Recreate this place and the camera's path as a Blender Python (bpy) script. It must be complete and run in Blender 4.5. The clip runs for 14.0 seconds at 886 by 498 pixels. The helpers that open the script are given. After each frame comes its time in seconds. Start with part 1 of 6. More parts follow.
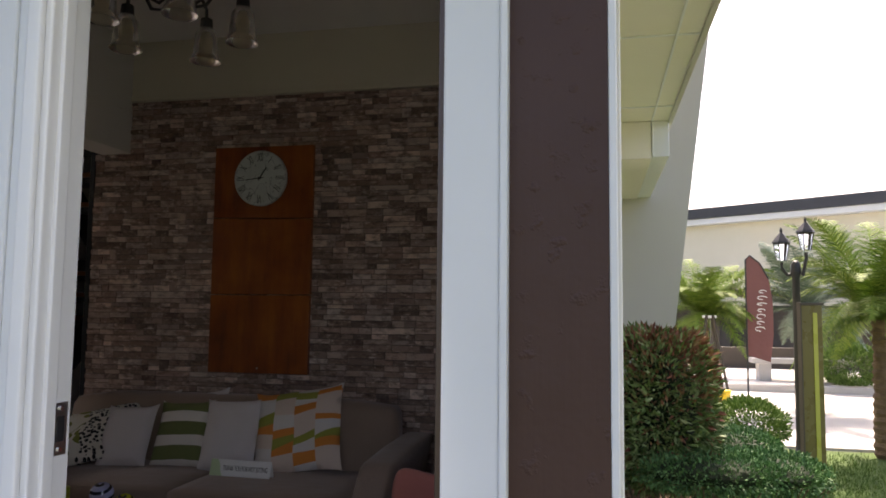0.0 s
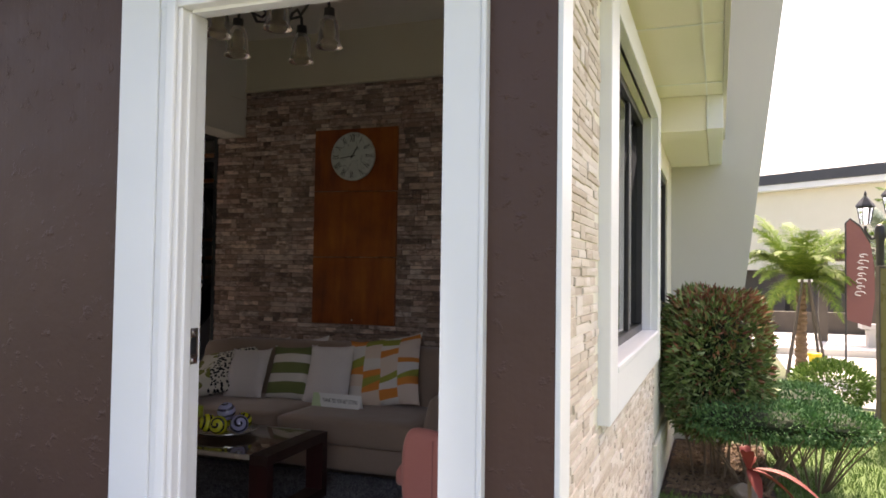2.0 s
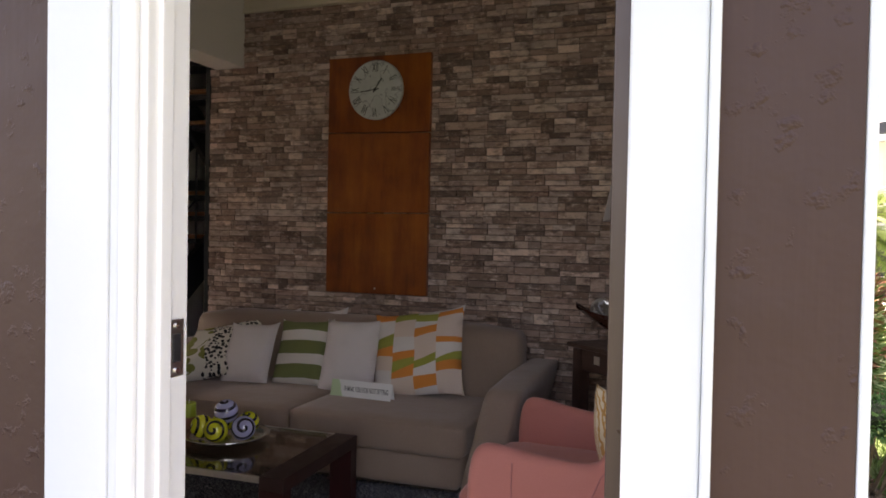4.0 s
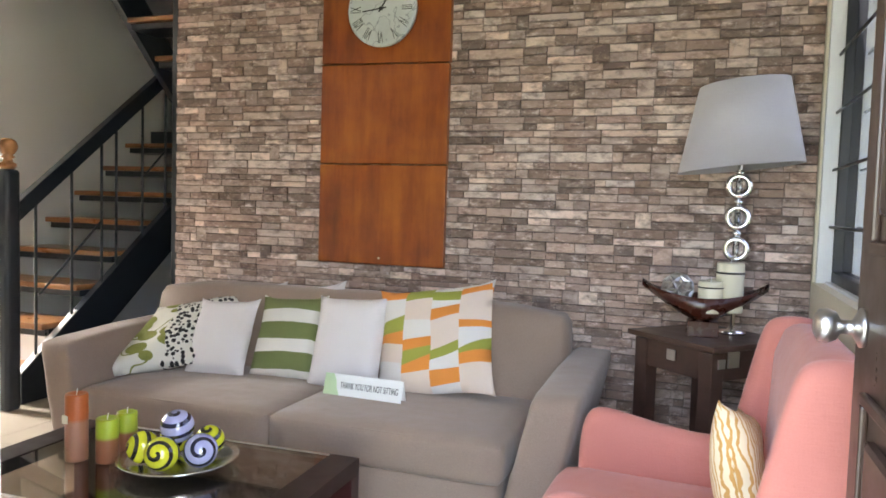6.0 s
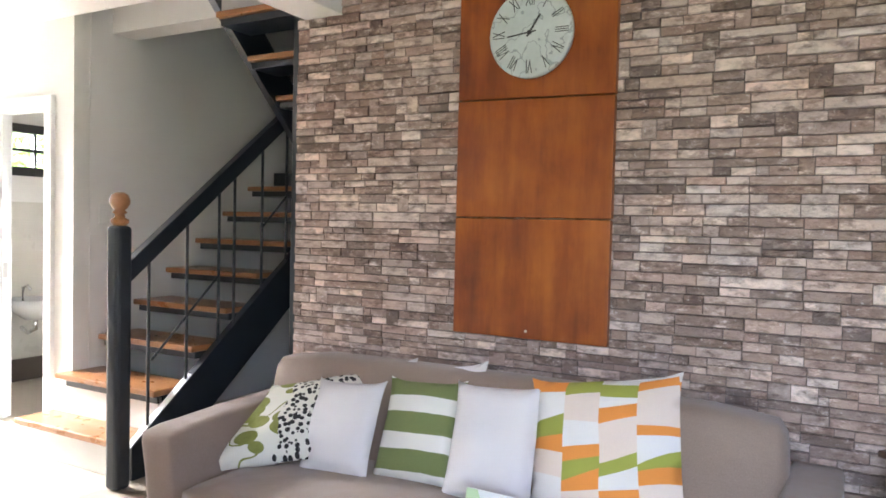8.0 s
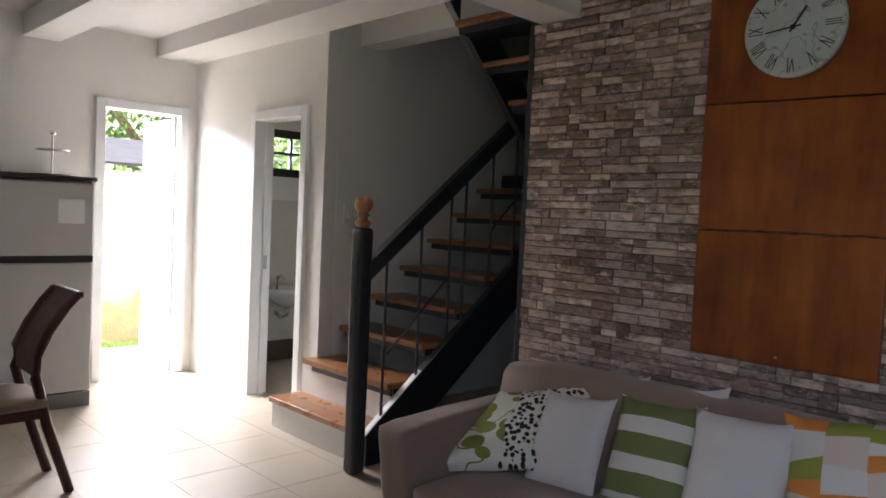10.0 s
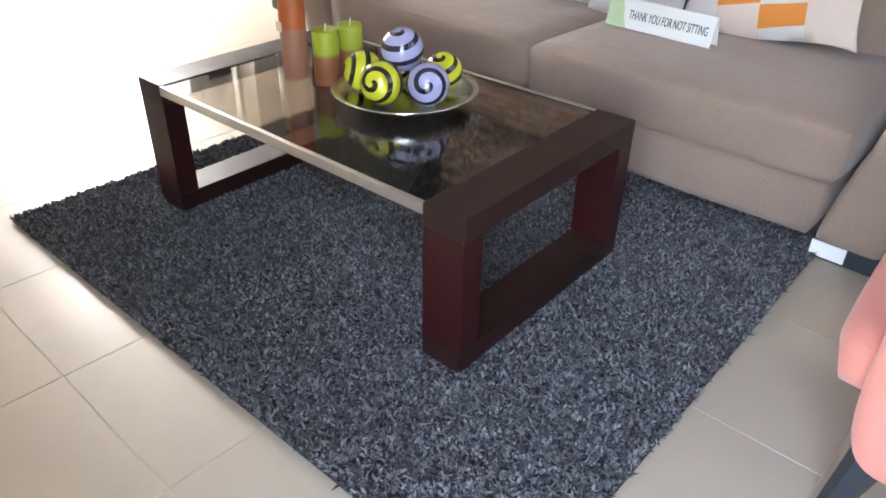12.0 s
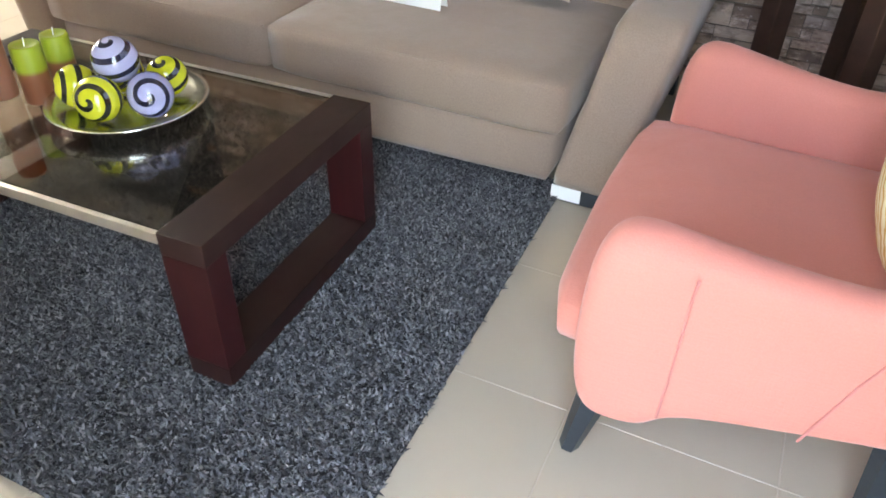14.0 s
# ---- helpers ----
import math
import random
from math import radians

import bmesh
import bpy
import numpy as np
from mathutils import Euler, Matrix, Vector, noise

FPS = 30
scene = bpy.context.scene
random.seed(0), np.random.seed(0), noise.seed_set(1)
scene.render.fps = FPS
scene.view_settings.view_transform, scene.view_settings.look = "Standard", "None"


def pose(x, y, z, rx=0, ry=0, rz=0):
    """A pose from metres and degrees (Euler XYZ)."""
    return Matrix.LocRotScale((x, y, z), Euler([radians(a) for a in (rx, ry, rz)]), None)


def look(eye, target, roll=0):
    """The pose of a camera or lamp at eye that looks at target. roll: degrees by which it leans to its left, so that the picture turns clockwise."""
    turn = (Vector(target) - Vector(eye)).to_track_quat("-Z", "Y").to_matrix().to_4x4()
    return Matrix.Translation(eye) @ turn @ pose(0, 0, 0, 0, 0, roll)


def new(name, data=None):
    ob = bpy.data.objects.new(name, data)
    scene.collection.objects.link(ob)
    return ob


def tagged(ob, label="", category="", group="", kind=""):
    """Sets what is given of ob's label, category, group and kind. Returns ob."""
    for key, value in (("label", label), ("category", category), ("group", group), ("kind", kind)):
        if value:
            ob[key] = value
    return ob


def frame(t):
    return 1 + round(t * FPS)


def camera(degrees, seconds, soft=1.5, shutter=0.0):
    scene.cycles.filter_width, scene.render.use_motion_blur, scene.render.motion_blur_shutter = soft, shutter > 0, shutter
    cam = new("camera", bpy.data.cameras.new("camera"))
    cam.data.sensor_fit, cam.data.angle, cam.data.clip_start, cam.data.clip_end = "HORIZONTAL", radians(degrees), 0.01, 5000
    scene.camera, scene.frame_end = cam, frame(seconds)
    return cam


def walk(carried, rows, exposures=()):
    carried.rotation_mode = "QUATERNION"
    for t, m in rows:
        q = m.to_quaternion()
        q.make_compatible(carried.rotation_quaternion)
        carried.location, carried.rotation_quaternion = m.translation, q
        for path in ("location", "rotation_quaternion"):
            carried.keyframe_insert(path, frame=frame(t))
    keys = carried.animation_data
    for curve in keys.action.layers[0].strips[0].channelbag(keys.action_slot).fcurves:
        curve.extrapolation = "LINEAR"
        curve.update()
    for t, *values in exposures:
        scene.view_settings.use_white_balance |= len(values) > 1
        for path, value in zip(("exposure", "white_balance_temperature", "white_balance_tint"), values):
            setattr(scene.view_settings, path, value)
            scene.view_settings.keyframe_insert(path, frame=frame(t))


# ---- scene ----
cam = camera(62.4, 14.0, soft=1.7)
# seconds, stops, kelvin, tint
EXPO = [(0.0, 1.4, 7400, 23), (0.7, 1.45, 7400, 23), (1.5, 1.75, 7600, 23), (3.7, 2.36, 8200, 27), (5.8, 4.6, 7350, 13), (6.5, 5.15, 7000, 15), (7.5, 5.05, 6550, 16), (8.3, 4.9, 6600, 15), (8.6, 4.55, 6600, 15), (9.0, 3.25, 6650, 14), (9.2, 2.95, 6750, 14), (11.3, 3.1, 6500, 27), (11.7, 3.85, 6650, 22), (12.0, 4.9, 7050, 15), (12.5, 5.1, 7350, 13), (14.0, 5.05, 7550, 9)]
PATH = [
    (0, (0.1, 0.018, 1.29), (-0.31, 1.968, 1.456), 0.6),
    (0.5, (0.337, -0.15, 1.292), (-0.255, 1.754, 1.454), 0.7),
    (1, (0.458, -0.424, 1.238), (-0.21, 1.454, 1.399), 0.7),
    (1.5, (0.514, -0.518, 1.255), (-0.178, 1.354, 1.374), 0.6),
    (2, (0.542, -0.506, 1.262), (-0.162, 1.365, 1.329), 0.8),
    (2.5, (0.531, -0.353, 1.221), (-0.176, 1.518, 1.245), 0.7),
    (3, (0.397, -0.127, 1.208), (-0.302, 1.747, 1.188), 0.6),
    (3.5, (0.112, 0.116, 1.248), (-0.579, 1.993, 1.208), 0.8),
    (3.7, (0.028, 0.19, 1.255), (-0.662, 2.067, 1.214), 0.9),
    (5.8, (-0.49, 0.966, 1.191), (-1.152, 2.851, 1.095), 1.8),
    (6, (-0.513, 1.076, 1.176), (-1.181, 2.957, 1.058), 1.7),
    (6.5, (-0.61, 1.283, 1.184), (-1.314, 3.15, 1.049), 1.6),
    (7, (-0.8, 1.422, 1.26), (-1.639, 3.229, 1.085), 1.2),
    (7.5, (-0.862, 1.484, 1.328), (-1.796, 3.247, 1.194), 1.3),
    (8, (-0.891, 1.615, 1.342), (-1.86, 3.363, 1.276), 1.3),
    (8.5, (-0.968, 1.672, 1.377), (-2.047, 3.356, 1.365), 1.0),
    (9, (-1.024, 1.663, 1.439), (-2.32, 3.186, 1.433), 0.9),
    (9.2, (-1.038, 1.632, 1.47), (-2.407, 3.089, 1.462), 0.5),
    (11.3, (-0.825, 1.614, 1.096), (-2.177, 2.995, 0.582), 2.9),
    (11.5, (-0.821, 1.632, 1.052), (-2.095, 2.987, 0.318), 2.5),
    (11.7, (-0.816, 1.647, 1.022), (-2.013, 2.969, 0.118), 2.5),
    (12, (-0.773, 1.676, 1.015), (-1.902, 2.928, -0.061), 1.3),
    (12.5, (-0.692, 1.758, 1.014), (-1.683, 2.972, -0.228), 1.5),
    (13, (-0.625, 1.808, 1.013), (-1.463, 3.119, -0.243), 1.5),
    (13.5, (-0.624, 1.813, 1.05), (-1.335, 3.204, -0.2), 1.1),
    (14, (-0.681, 1.789, 1.143), (-1.352, 3.23, -0.07), 1.3),
]
walk(cam, [(t, look(eye, target, roll)) for t, eye, target, roll in PATH], EXPO)

# ---- world, sun and daylight ----
world = bpy.data.worlds.new("sky")
scene.world = world
world.use_nodes = True
sky = world.node_tree.nodes.new("ShaderNodeTexSky")
sky.sky_type, sky.sun_disc = "NISHITA", False
sky.sun_elevation, sky.sun_rotation = radians(56), radians(9.6)
sky.air_density, sky.dust_density = 1.0, 4.0
world.node_tree.links.new(sky.outputs[0], world.node_tree.nodes["Background"].inputs[0])
world.node_tree.nodes["Background"].inputs[1].default_value = 0.15
sun = new("sun", bpy.data.lights.new("sun", "SUN"))
sun.data.energy, sun.data.angle, sun.data.color = 4.0, radians(1.0), (1.0, 0.95, 0.87)
sun.matrix_world = look((1.6, 9.5, 14.3), (0, 0, 0))


def window_light(name, x, y, z, w, h, aim, watts, colour):
    ob = new(name, bpy.data.lights.new(name, "AREA"))
    ob.data.shape, ob.data.size, ob.data.size_y, ob.data.energy, ob.data.color = "RECTANGLE", w, h, watts, colour
    ob.matrix_world = look((x, y, z), aim)
    return ob


window_light("window_daylight", 0.10, 3.46, 1.60, 2.0, 1.35, (-1, 3.46, 1.45), 0.28, (0.93, 0.97, 1.0))
window_light("entry_daylight", -0.68, 1.36, 1.1, 0.95, 2.1, (-0.9, 3, 0.9), 0.6, (0.95, 0.98, 1.0))
window_light("back_door_daylight", -7.95, 3.65, 2.65, 2.6, 0.8, (-5.6, 3.95, 0.5), 150.0, (0.95, 0.97, 1.0))


# ---- materials ----
class Nodes:
    """A principled material with a few shorthands for its nodes."""

    def __init__(self, name, rough=0.6, metal=0.0):
        self.m = bpy.data.materials.new(name)
        self.m.use_nodes = True
        self.t = self.m.node_tree
        self.b = self.t.nodes["Principled BSDF"]
        self.b.inputs["Roughness"].default_value = rough
        self.b.inputs["Metallic"].default_value = metal

    def node(self, kind, **values):
        n = self.t.nodes.new("ShaderNode" + kind)
        for k, v in values.items():
            if k == "operation":
                n.operation = v
            elif k == "data_type":
                n.data_type = v
            elif k == "blend_type":
                n.blend_type = v
            elif k == "feature":
                n.feature = v
        return n

    def put(self, socket, v):
        if isinstance(v, bpy.types.NodeSocket):
            self.t.links.new(v, socket)
        else:
            socket.default_value = v

    def math(self, op, a, b=0.0, c=0.0):
        n = self.node("Math", operation=op)
        self.put(n.inputs[0], a), self.put(n.inputs[1], b), self.put(n.inputs[2], c)
        return n.outputs[0]

    def where(self):
        return self.node("NewGeometry").outputs["Position"]

    def local(self):
        return self.node("TexCoord").outputs["Object"]

    def stretch(self, v, sx, sy, sz):
        n = self.node("Mapping")
        self.put(n.inputs["Vector"], v)
        n.inputs["Scale"].default_value = (sx, sy, sz)
        return n.outputs[0]

    def noise(self, v, scale, detail=4.0, rough=0.55):
        n = self.node("TexNoise")
        self.put(n.inputs["Vector"], v)
        n.inputs["Scale"].default_value, n.inputs["Detail"].default_value, n.inputs["Roughness"].default_value = scale, detail, rough
        return n.outputs["Fac"]

    def voronoi(self, v, scale, feature="F1"):
        n = self.node("TexVoronoi", feature=feature)
        self.put(n.inputs["Vector"], v)
        n.inputs["Scale"].default_value = scale
        return n.outputs["Distance"]

    def ramp(self, f, stops, constant=False):
        n = self.node("ValToRGB")
        self.put(n.inputs[0], f)
        if constant:
            n.color_ramp.interpolation = "CONSTANT"
        el = n.color_ramp.elements
        while len(el) < len(stops):
            el.new(0.5)
        for e, (p, c) in zip(el, stops):
            e.position, e.color = p, (*c, 1.0)
        return n.outputs[0]

    def mix(self, f, a, b, kind="MIX"):
        n = self.node("Mix", data_type="RGBA", blend_type=kind)
        self.put(n.inputs[0], f)
        for i, c in ((6, a), (7, b)):
            self.put(n.inputs[i], c if isinstance(c, bpy.types.NodeSocket) else (*c, 1.0))
        return n.outputs[2]

    def colour(self, c):
        self.put(self.b.inputs["Base Color"], c if isinstance(c, bpy.types.NodeSocket) else (*c, 1.0))
        return self

    def rough(self, v):
        self.put(self.b.inputs["Roughness"], v)
        return self

    def bump(self, h, strength, depth=0.01):
        n = self.node("Bump")
        self.put(n.inputs["Height"], h)
        n.inputs["Strength"].default_value, n.inputs["Distance"].default_value = strength, depth
        self.put(self.b.inputs["Normal"], n.outputs[0])
        return self


def painted(name, a, b, rough=0.55, grain=90.0, strength=0.15, stain=2.0):
    """Paint with broad stains and a fine roller grain."""
    k = Nodes(name)
    p = k.where()
    k.colour(k.mix(k.noise(p, stain, 5), a, b))
    k.rough(k.math("MULTIPLY_ADD", k.noise(p, 6.0), 0.25, rough - 0.12))
    return k.bump(k.noise(p, grain, 3), strength, 0.003).m


def woodgrain(name, stops, axis, rough=0.35, fine=1.0):
    """Long grain along one axis: 0 x, 1 y, 2 z."""
    k = Nodes(name)
    s = [22.0 * fine] * 3
    s[axis] = 1.6 * fine
    v = k.stretch(k.where(), *s)
    g = k.noise(v, 1.0, 6, 0.6)
    k.colour(k.ramp(g, stops))
    k.rough(k.math("MULTIPLY_ADD", k.noise(k.where(), 14.0), 0.25, rough - 0.1))
    return k.bump(g, 0.12, 0.004).m


def cloth(name, a, b, weave=420.0, rough=0.9, sheen=0.3):
    k = Nodes(name, rough)
    p = k.local()
    w = k.noise(p, weave, 2)
    k.colour(k.mix(k.math("MULTIPLY_ADD", w, 0.6, k.math("MULTIPLY", k.noise(p, 3.5), 0.4)), a, b))
    k.b.inputs["Sheen Weight"].default_value = sheen
    threads = k.math("ADD", k.noise(k.stretch(p, 1.0, 1.0, 0.12), weave * 0.7, 2), k.noise(k.stretch(p, 0.12, 0.12, 1.0), weave * 0.7, 2))
    folds = k.math("MULTIPLY_ADD", k.noise(p, 4.0, 2, 0.4), 1.3, k.math("MULTIPLY_ADD", k.noise(p, 16.0, 3, 0.5), 0.16, k.math("MULTIPLY", threads, 0.05)))
    return k.bump(folds, 0.55, 0.022).m


def metal(name, c, rough=0.25):
    k = Nodes(name, rough, 1.0)
    k.colour(k.mix(k.noise(k.local(), 30.0), c, tuple(v * 0.8 for v in c)))
    return k.m


def glassy(name, c=(1, 1, 1), rough=0.0, ior=1.45):
    k = Nodes(name, rough)
    k.colour(c)
    k.b.inputs["Transmission Weight"].default_value, k.b.inputs["IOR"].default_value = 1.0, ior
    return k.m


def stone(name, per_object):
    """Split-faced stone: each piece has its own tone."""
    k = Nodes(name, 0.85)
    p = k.where()
    if per_object:
        r = k.node("ObjectInfo").outputs["Random"]
    else:
        r = k.node("NewGeometry").outputs["Random Per Island"]
    base = k.ramp(r, [(0.0, (0.13, 0.10, 0.090)), (0.22, (0.26, 0.20, 0.175)), (0.5, (0.41, 0.33, 0.295)), (0.78, (0.57, 0.485, 0.445)), (1.0, (0.80, 0.73, 0.69))])
    veins = k.noise(k.stretch(p, 1.0, 1.0, 2.2), 20.0, 6, 0.7)
    patches = k.noise(k.stretch(p, 1.0, 1.0, 1.8), 11.0, 4, 0.6)
    warm = k.mix(k.math("MULTIPLY", k.noise(p, 2.2, 3), 0.7), (0.98, 0.97, 0.95), (1.08, 0.95, 0.87))
    c = k.mix(k.ramp(patches, [(0.42, (0.0, 0.0, 0.0)), (0.62, (0.85, 0.85, 0.85))]), base, k.ramp(veins, [(0.34, (0.07, 0.050, 0.044)), (0.46, (0.23, 0.170, 0.15)), (0.55, (0.40, 0.32, 0.285)), (0.66, (0.84, 0.77, 0.72))]))
    hue = k.ramp(k.math("FRACT", k.math("MULTIPLY", r, 7.3)), [(0.0, (1.09, 0.98, 0.94)), (0.35, (1.02, 0.99, 0.97)), (0.65, (0.98, 0.99, 1.02)), (1.0, (1.06, 0.99, 0.93))])
    c = k.mix(1.0, k.mix(1.0, c, warm, "MULTIPLY"), hue, "MULTIPLY")
    flecks = k.ramp(k.noise(p, 55.0, 3, 0.7), [(0.62, (0.0, 0.0, 0.0)), (0.74, (0.6, 0.6, 0.6))])
    k.colour(k.mix(flecks, c, (0.74, 0.68, 0.64)))
    k.bump(k.math("MULTIPLY_ADD", veins, 0.7, k.noise(p, 70.0, 4)), 0.8, 0.008)
    return k.m


def pale_stone(name, per_object):
    k = Nodes(name, 0.8)
    p = k.where()
    r = k.node("ObjectInfo").outputs["Random"] if per_object else k.node("NewGeometry").outputs["Random Per Island"]
    base = k.ramp(r, [(0.0, (0.44, 0.36, 0.27)), (0.35, (0.56, 0.48, 0.38)), (0.7, (0.64, 0.57, 0.48)), (1.0, (0.72, 0.67, 0.60))])
    veins = k.noise(p, 14.0, 6, 0.65)
    k.colour(k.mix(k.math("MULTIPLY", veins, 0.55), base, k.mix(veins, (0.38, 0.30, 0.22), (0.78, 0.73, 0.66))))
    return k.bump(k.math("MULTIPLY_ADD", veins, 0.7, k.noise(p, 60.0, 4)), 0.55, 0.01).m


def leafy(name, a, b, c, per=0.5):
    k = Nodes(name, 0.62)
    k.b.inputs["Specular IOR Level"].default_value = 0.25
    r = k.node("NewGeometry").outputs["Random Per Island"]
    k.colour(k.ramp(r, [(0.0, a), (per, b), (1.0, c)]))
    k.b.inputs["Subsurface Weight"].default_value = 0.0
    return k.m


M = {}
M["wall"] = painted("wall_paint", (0.74, 0.73, 0.69), (0.80, 0.79, 0.76))
M["ceil"] = painted("ceiling_paint", (0.76, 0.75, 0.72), (0.82, 0.81, 0.79))
M["beige"] = painted("beige_paint", (0.62, 0.58, 0.46), (0.68, 0.64, 0.52))
M["stairwall"] = painted("stair_wall_paint", (0.79, 0.78, 0.76), (0.84, 0.83, 0.81))
M["trim"] = painted("trim_gloss", (0.74, 0.76, 0.76), (0.83, 0.84, 0.83), 0.38, 40.0, 0.12, 3.0)


def blistered():
    """Thick brown paint with blisters and brush ridges."""
    k = Nodes("brown_paint", 0.3)
    p = k.where()
    k.colour(k.mix(k.noise(p, 1.8, 5), (0.060, 0.031, 0.024), (0.096, 0.051, 0.039)))
    k.rough(k.math("MULTIPLY_ADD", k.noise(p, 7.0), 0.25, 0.34))
    k.b.inputs["Specular IOR Level"].default_value = 0.3
    spots = k.ramp(k.noise(p, 19.0, 4, 0.6), [(0.60, (0, 0, 0)), (0.74, (1, 1, 1))])
    return k.bump(k.math("MULTIPLY_ADD", spots, 0.8, k.math("MULTIPLY_ADD", k.noise(p, 6.0, 4), 1.2, k.math("MULTIPLY", k.noise(k.stretch(p, 30, 30, 1.5), 1.0, 3), 0.3))), 0.42, 0.012).m


M["brown"] = blistered()
M["cream"] = painted("cream_paint", (0.70, 0.66, 0.52), (0.77, 0.73, 0.60), 0.6)
M["fin"] = painted("grey_render", (0.50, 0.48, 0.43), (0.57, 0.55, 0.50), 0.7, 60, 0.25, 1.2)
M["soffit"] = painted("soffit_board", (0.80, 0.76, 0.66), (0.85, 0.82, 0.73), 0.6)
M["stone_a"], M["stone_b"] = stone("stone_piece", True), stone("stone_rest", False)
M["pale_a"], M["pale_b"] = pale_stone("pale_stone_piece", True), pale_stone("pale_stone_rest", False)
M["joint"] = painted("stone_joint", (0.10, 0.080, 0.072), (0.17, 0.14, 0.125), 0.9)
M["grout"] = painted("grout", (0.47, 0.41, 0.33), (0.55, 0.49, 0.41), 0.9)


def tile_material():
    k = Nodes("floor_tile", 0.2)
    p = k.where()
    r = k.node("ObjectInfo").outputs["Random"]
    c = k.mix(k.noise(p, 3.0, 6), (0.40, 0.338, 0.258), (0.49, 0.425, 0.335))
    k.colour(k.mix(k.math("MULTIPLY", r, 0.3), c, (0.41, 0.37, 0.305)))
    k.rough(k.math("MULTIPLY_ADD", k.noise(p, 5.0, 5), 0.22, 0.24))
    return k.bump(k.noise(p, 120.0, 2), 0.03, 0.002).m


M["tile"] = tile_material()
M["sofa"] = cloth("sofa_linen", (0.165, 0.113, 0.084), (0.365, 0.267, 0.208), 300, 0.9, 0.25)
M["pink"] = cloth("pink_velvet", (0.46, 0.152, 0.118), (0.56, 0.205, 0.164), 300, 0.8, 0.18)
M["pink_seam"] = cloth("pink_seam", (0.40, 0.14, 0.12), (0.47, 0.17, 0.15), 300, 0.8, 0.2)
M["offwhite"] = cloth("offwhite_cotton", (0.62, 0.58, 0.57), (0.74, 0.70, 0.69), 500, 0.9, 0.2)
M["shade"] = cloth("lampshade_linen", (0.40, 0.385, 0.42), (0.50, 0.485, 0.52), 260, 0.9, 0.4)
M["shade"].node_tree.nodes["Principled BSDF"].inputs["Transmission Weight"].default_value = 0.0
M["mahogany"] = woodgrain("mahogany", [(0.0, (0.011, 0.002, 0.002)), (0.55, (0.025, 0.0035, 0.004)), (1.0, (0.045, 0.008, 0.007))], 2, 0.36)
M["mahogany_top"] = woodgrain("mahogany_top", [(0.0, (0.010, 0.004, 0.003)), (0.55, (0.020, 0.007, 0.006)), (1.0, (0.036, 0.013, 0.010))], 1, 0.40)
M["walnut"] = woodgrain("side_table_wood", [(0.0, (0.032, 0.016, 0.012)), (0.55, (0.066, 0.034, 0.025)), (1.0, (0.11, 0.06, 0.044))], 0, 0.33)
M["tread"] = woodgrain("stair_tread_wood", [(0.0, (0.17, 0.068, 0.024)), (0.5, (0.30, 0.13, 0.048)), (1.0, (0.42, 0.20, 0.085))], 0, 0.28)
M["cherry"] = woodgrain("dining_chair_wood", [(0.0, (0.030, 0.008, 0.006)), (0.55, (0.060, 0.017, 0.012)), (1.0, (0.10, 0.032, 0.022))], 2, 0.32)
M["door"] = woodgrain("door_wood", [(0.0, (0.028, 0.016, 0.012)), (0.55, (0.05, 0.029, 0.021)), (1.0, (0.085, 0.05, 0.036))], 2, 0.3)
M["black"] = painted("black_steel_paint", (0.010, 0.015, 0.021), (0.020, 0.027, 0.036), 0.36, 50.0, 0.15)
M["frame_black"] = painted("black_aluminium", (0.012, 0.013, 0.015), (0.022, 0.023, 0.026), 0.4, 80.0, 0.05)
M["chrome"] = metal("chrome", (0.82, 0.82, 0.82), 0.12)
M["steel"] = metal("brushed_steel", (0.60, 0.59, 0.57), 0.32)
M["silver"] = metal("silver_edge", (0.75, 0.73, 0.70), 0.4)
M["clear"] = glassy("clear_glass")
M["pane"] = glassy("window_pane", (0.93, 0.96, 0.96))
M["tinted"] = glassy("tinted_window_pane", (0.16, 0.16, 0.19))
M["frosted"] = glassy("frosted_glass", (0.92, 0.88, 0.74), 0.35)


def panel_wood():
    k = Nodes("panel_wood", 0.36)
    p = k.where()
    g = k.noise(k.stretch(p, 14.0, 14.0, 1.5), 1.0, 6, 0.6)
    blot = k.noise(p, 3.6, 4, 0.6)
    c = k.ramp(k.math("MULTIPLY_ADD", g, 0.5, k.math("MULTIPLY", blot, 0.55)), [(0.3, (0.12, 0.018, 0.003)), (0.46, (0.27, 0.063, 0.007)), (0.72, (0.43, 0.125, 0.014))])
    apart = k.node("VectorMath", operation="ADD")
    k.put(apart.inputs[0], k.stretch(p, 6.0, 6.0, 1.4)), k.put(apart.inputs[1], k.math("MULTIPLY", k.node("ObjectInfo").outputs["Random"], 40.0))
    runs = k.ramp(k.noise(apart.outputs[0], 1.0, 5, 0.6), [(0.34, (0.66, 0.52, 0.48)), (0.54, (1.0, 1.0, 1.0))])
    k.colour(k.mix(1.0, c, runs, "MULTIPLY"))
    k.rough(k.math("MULTIPLY_ADD", blot, 0.2, 0.28))
    return k.bump(g, 0.1, 0.004).m


def smoked():
    k = Nodes("smoked_glass", 0.03)
    k.colour((0.50, 0.44, 0.38))
    k.b.inputs["Transmission Weight"].default_value, k.b.inputs["IOR"].default_value = 1.0, 1.5
    return k.m


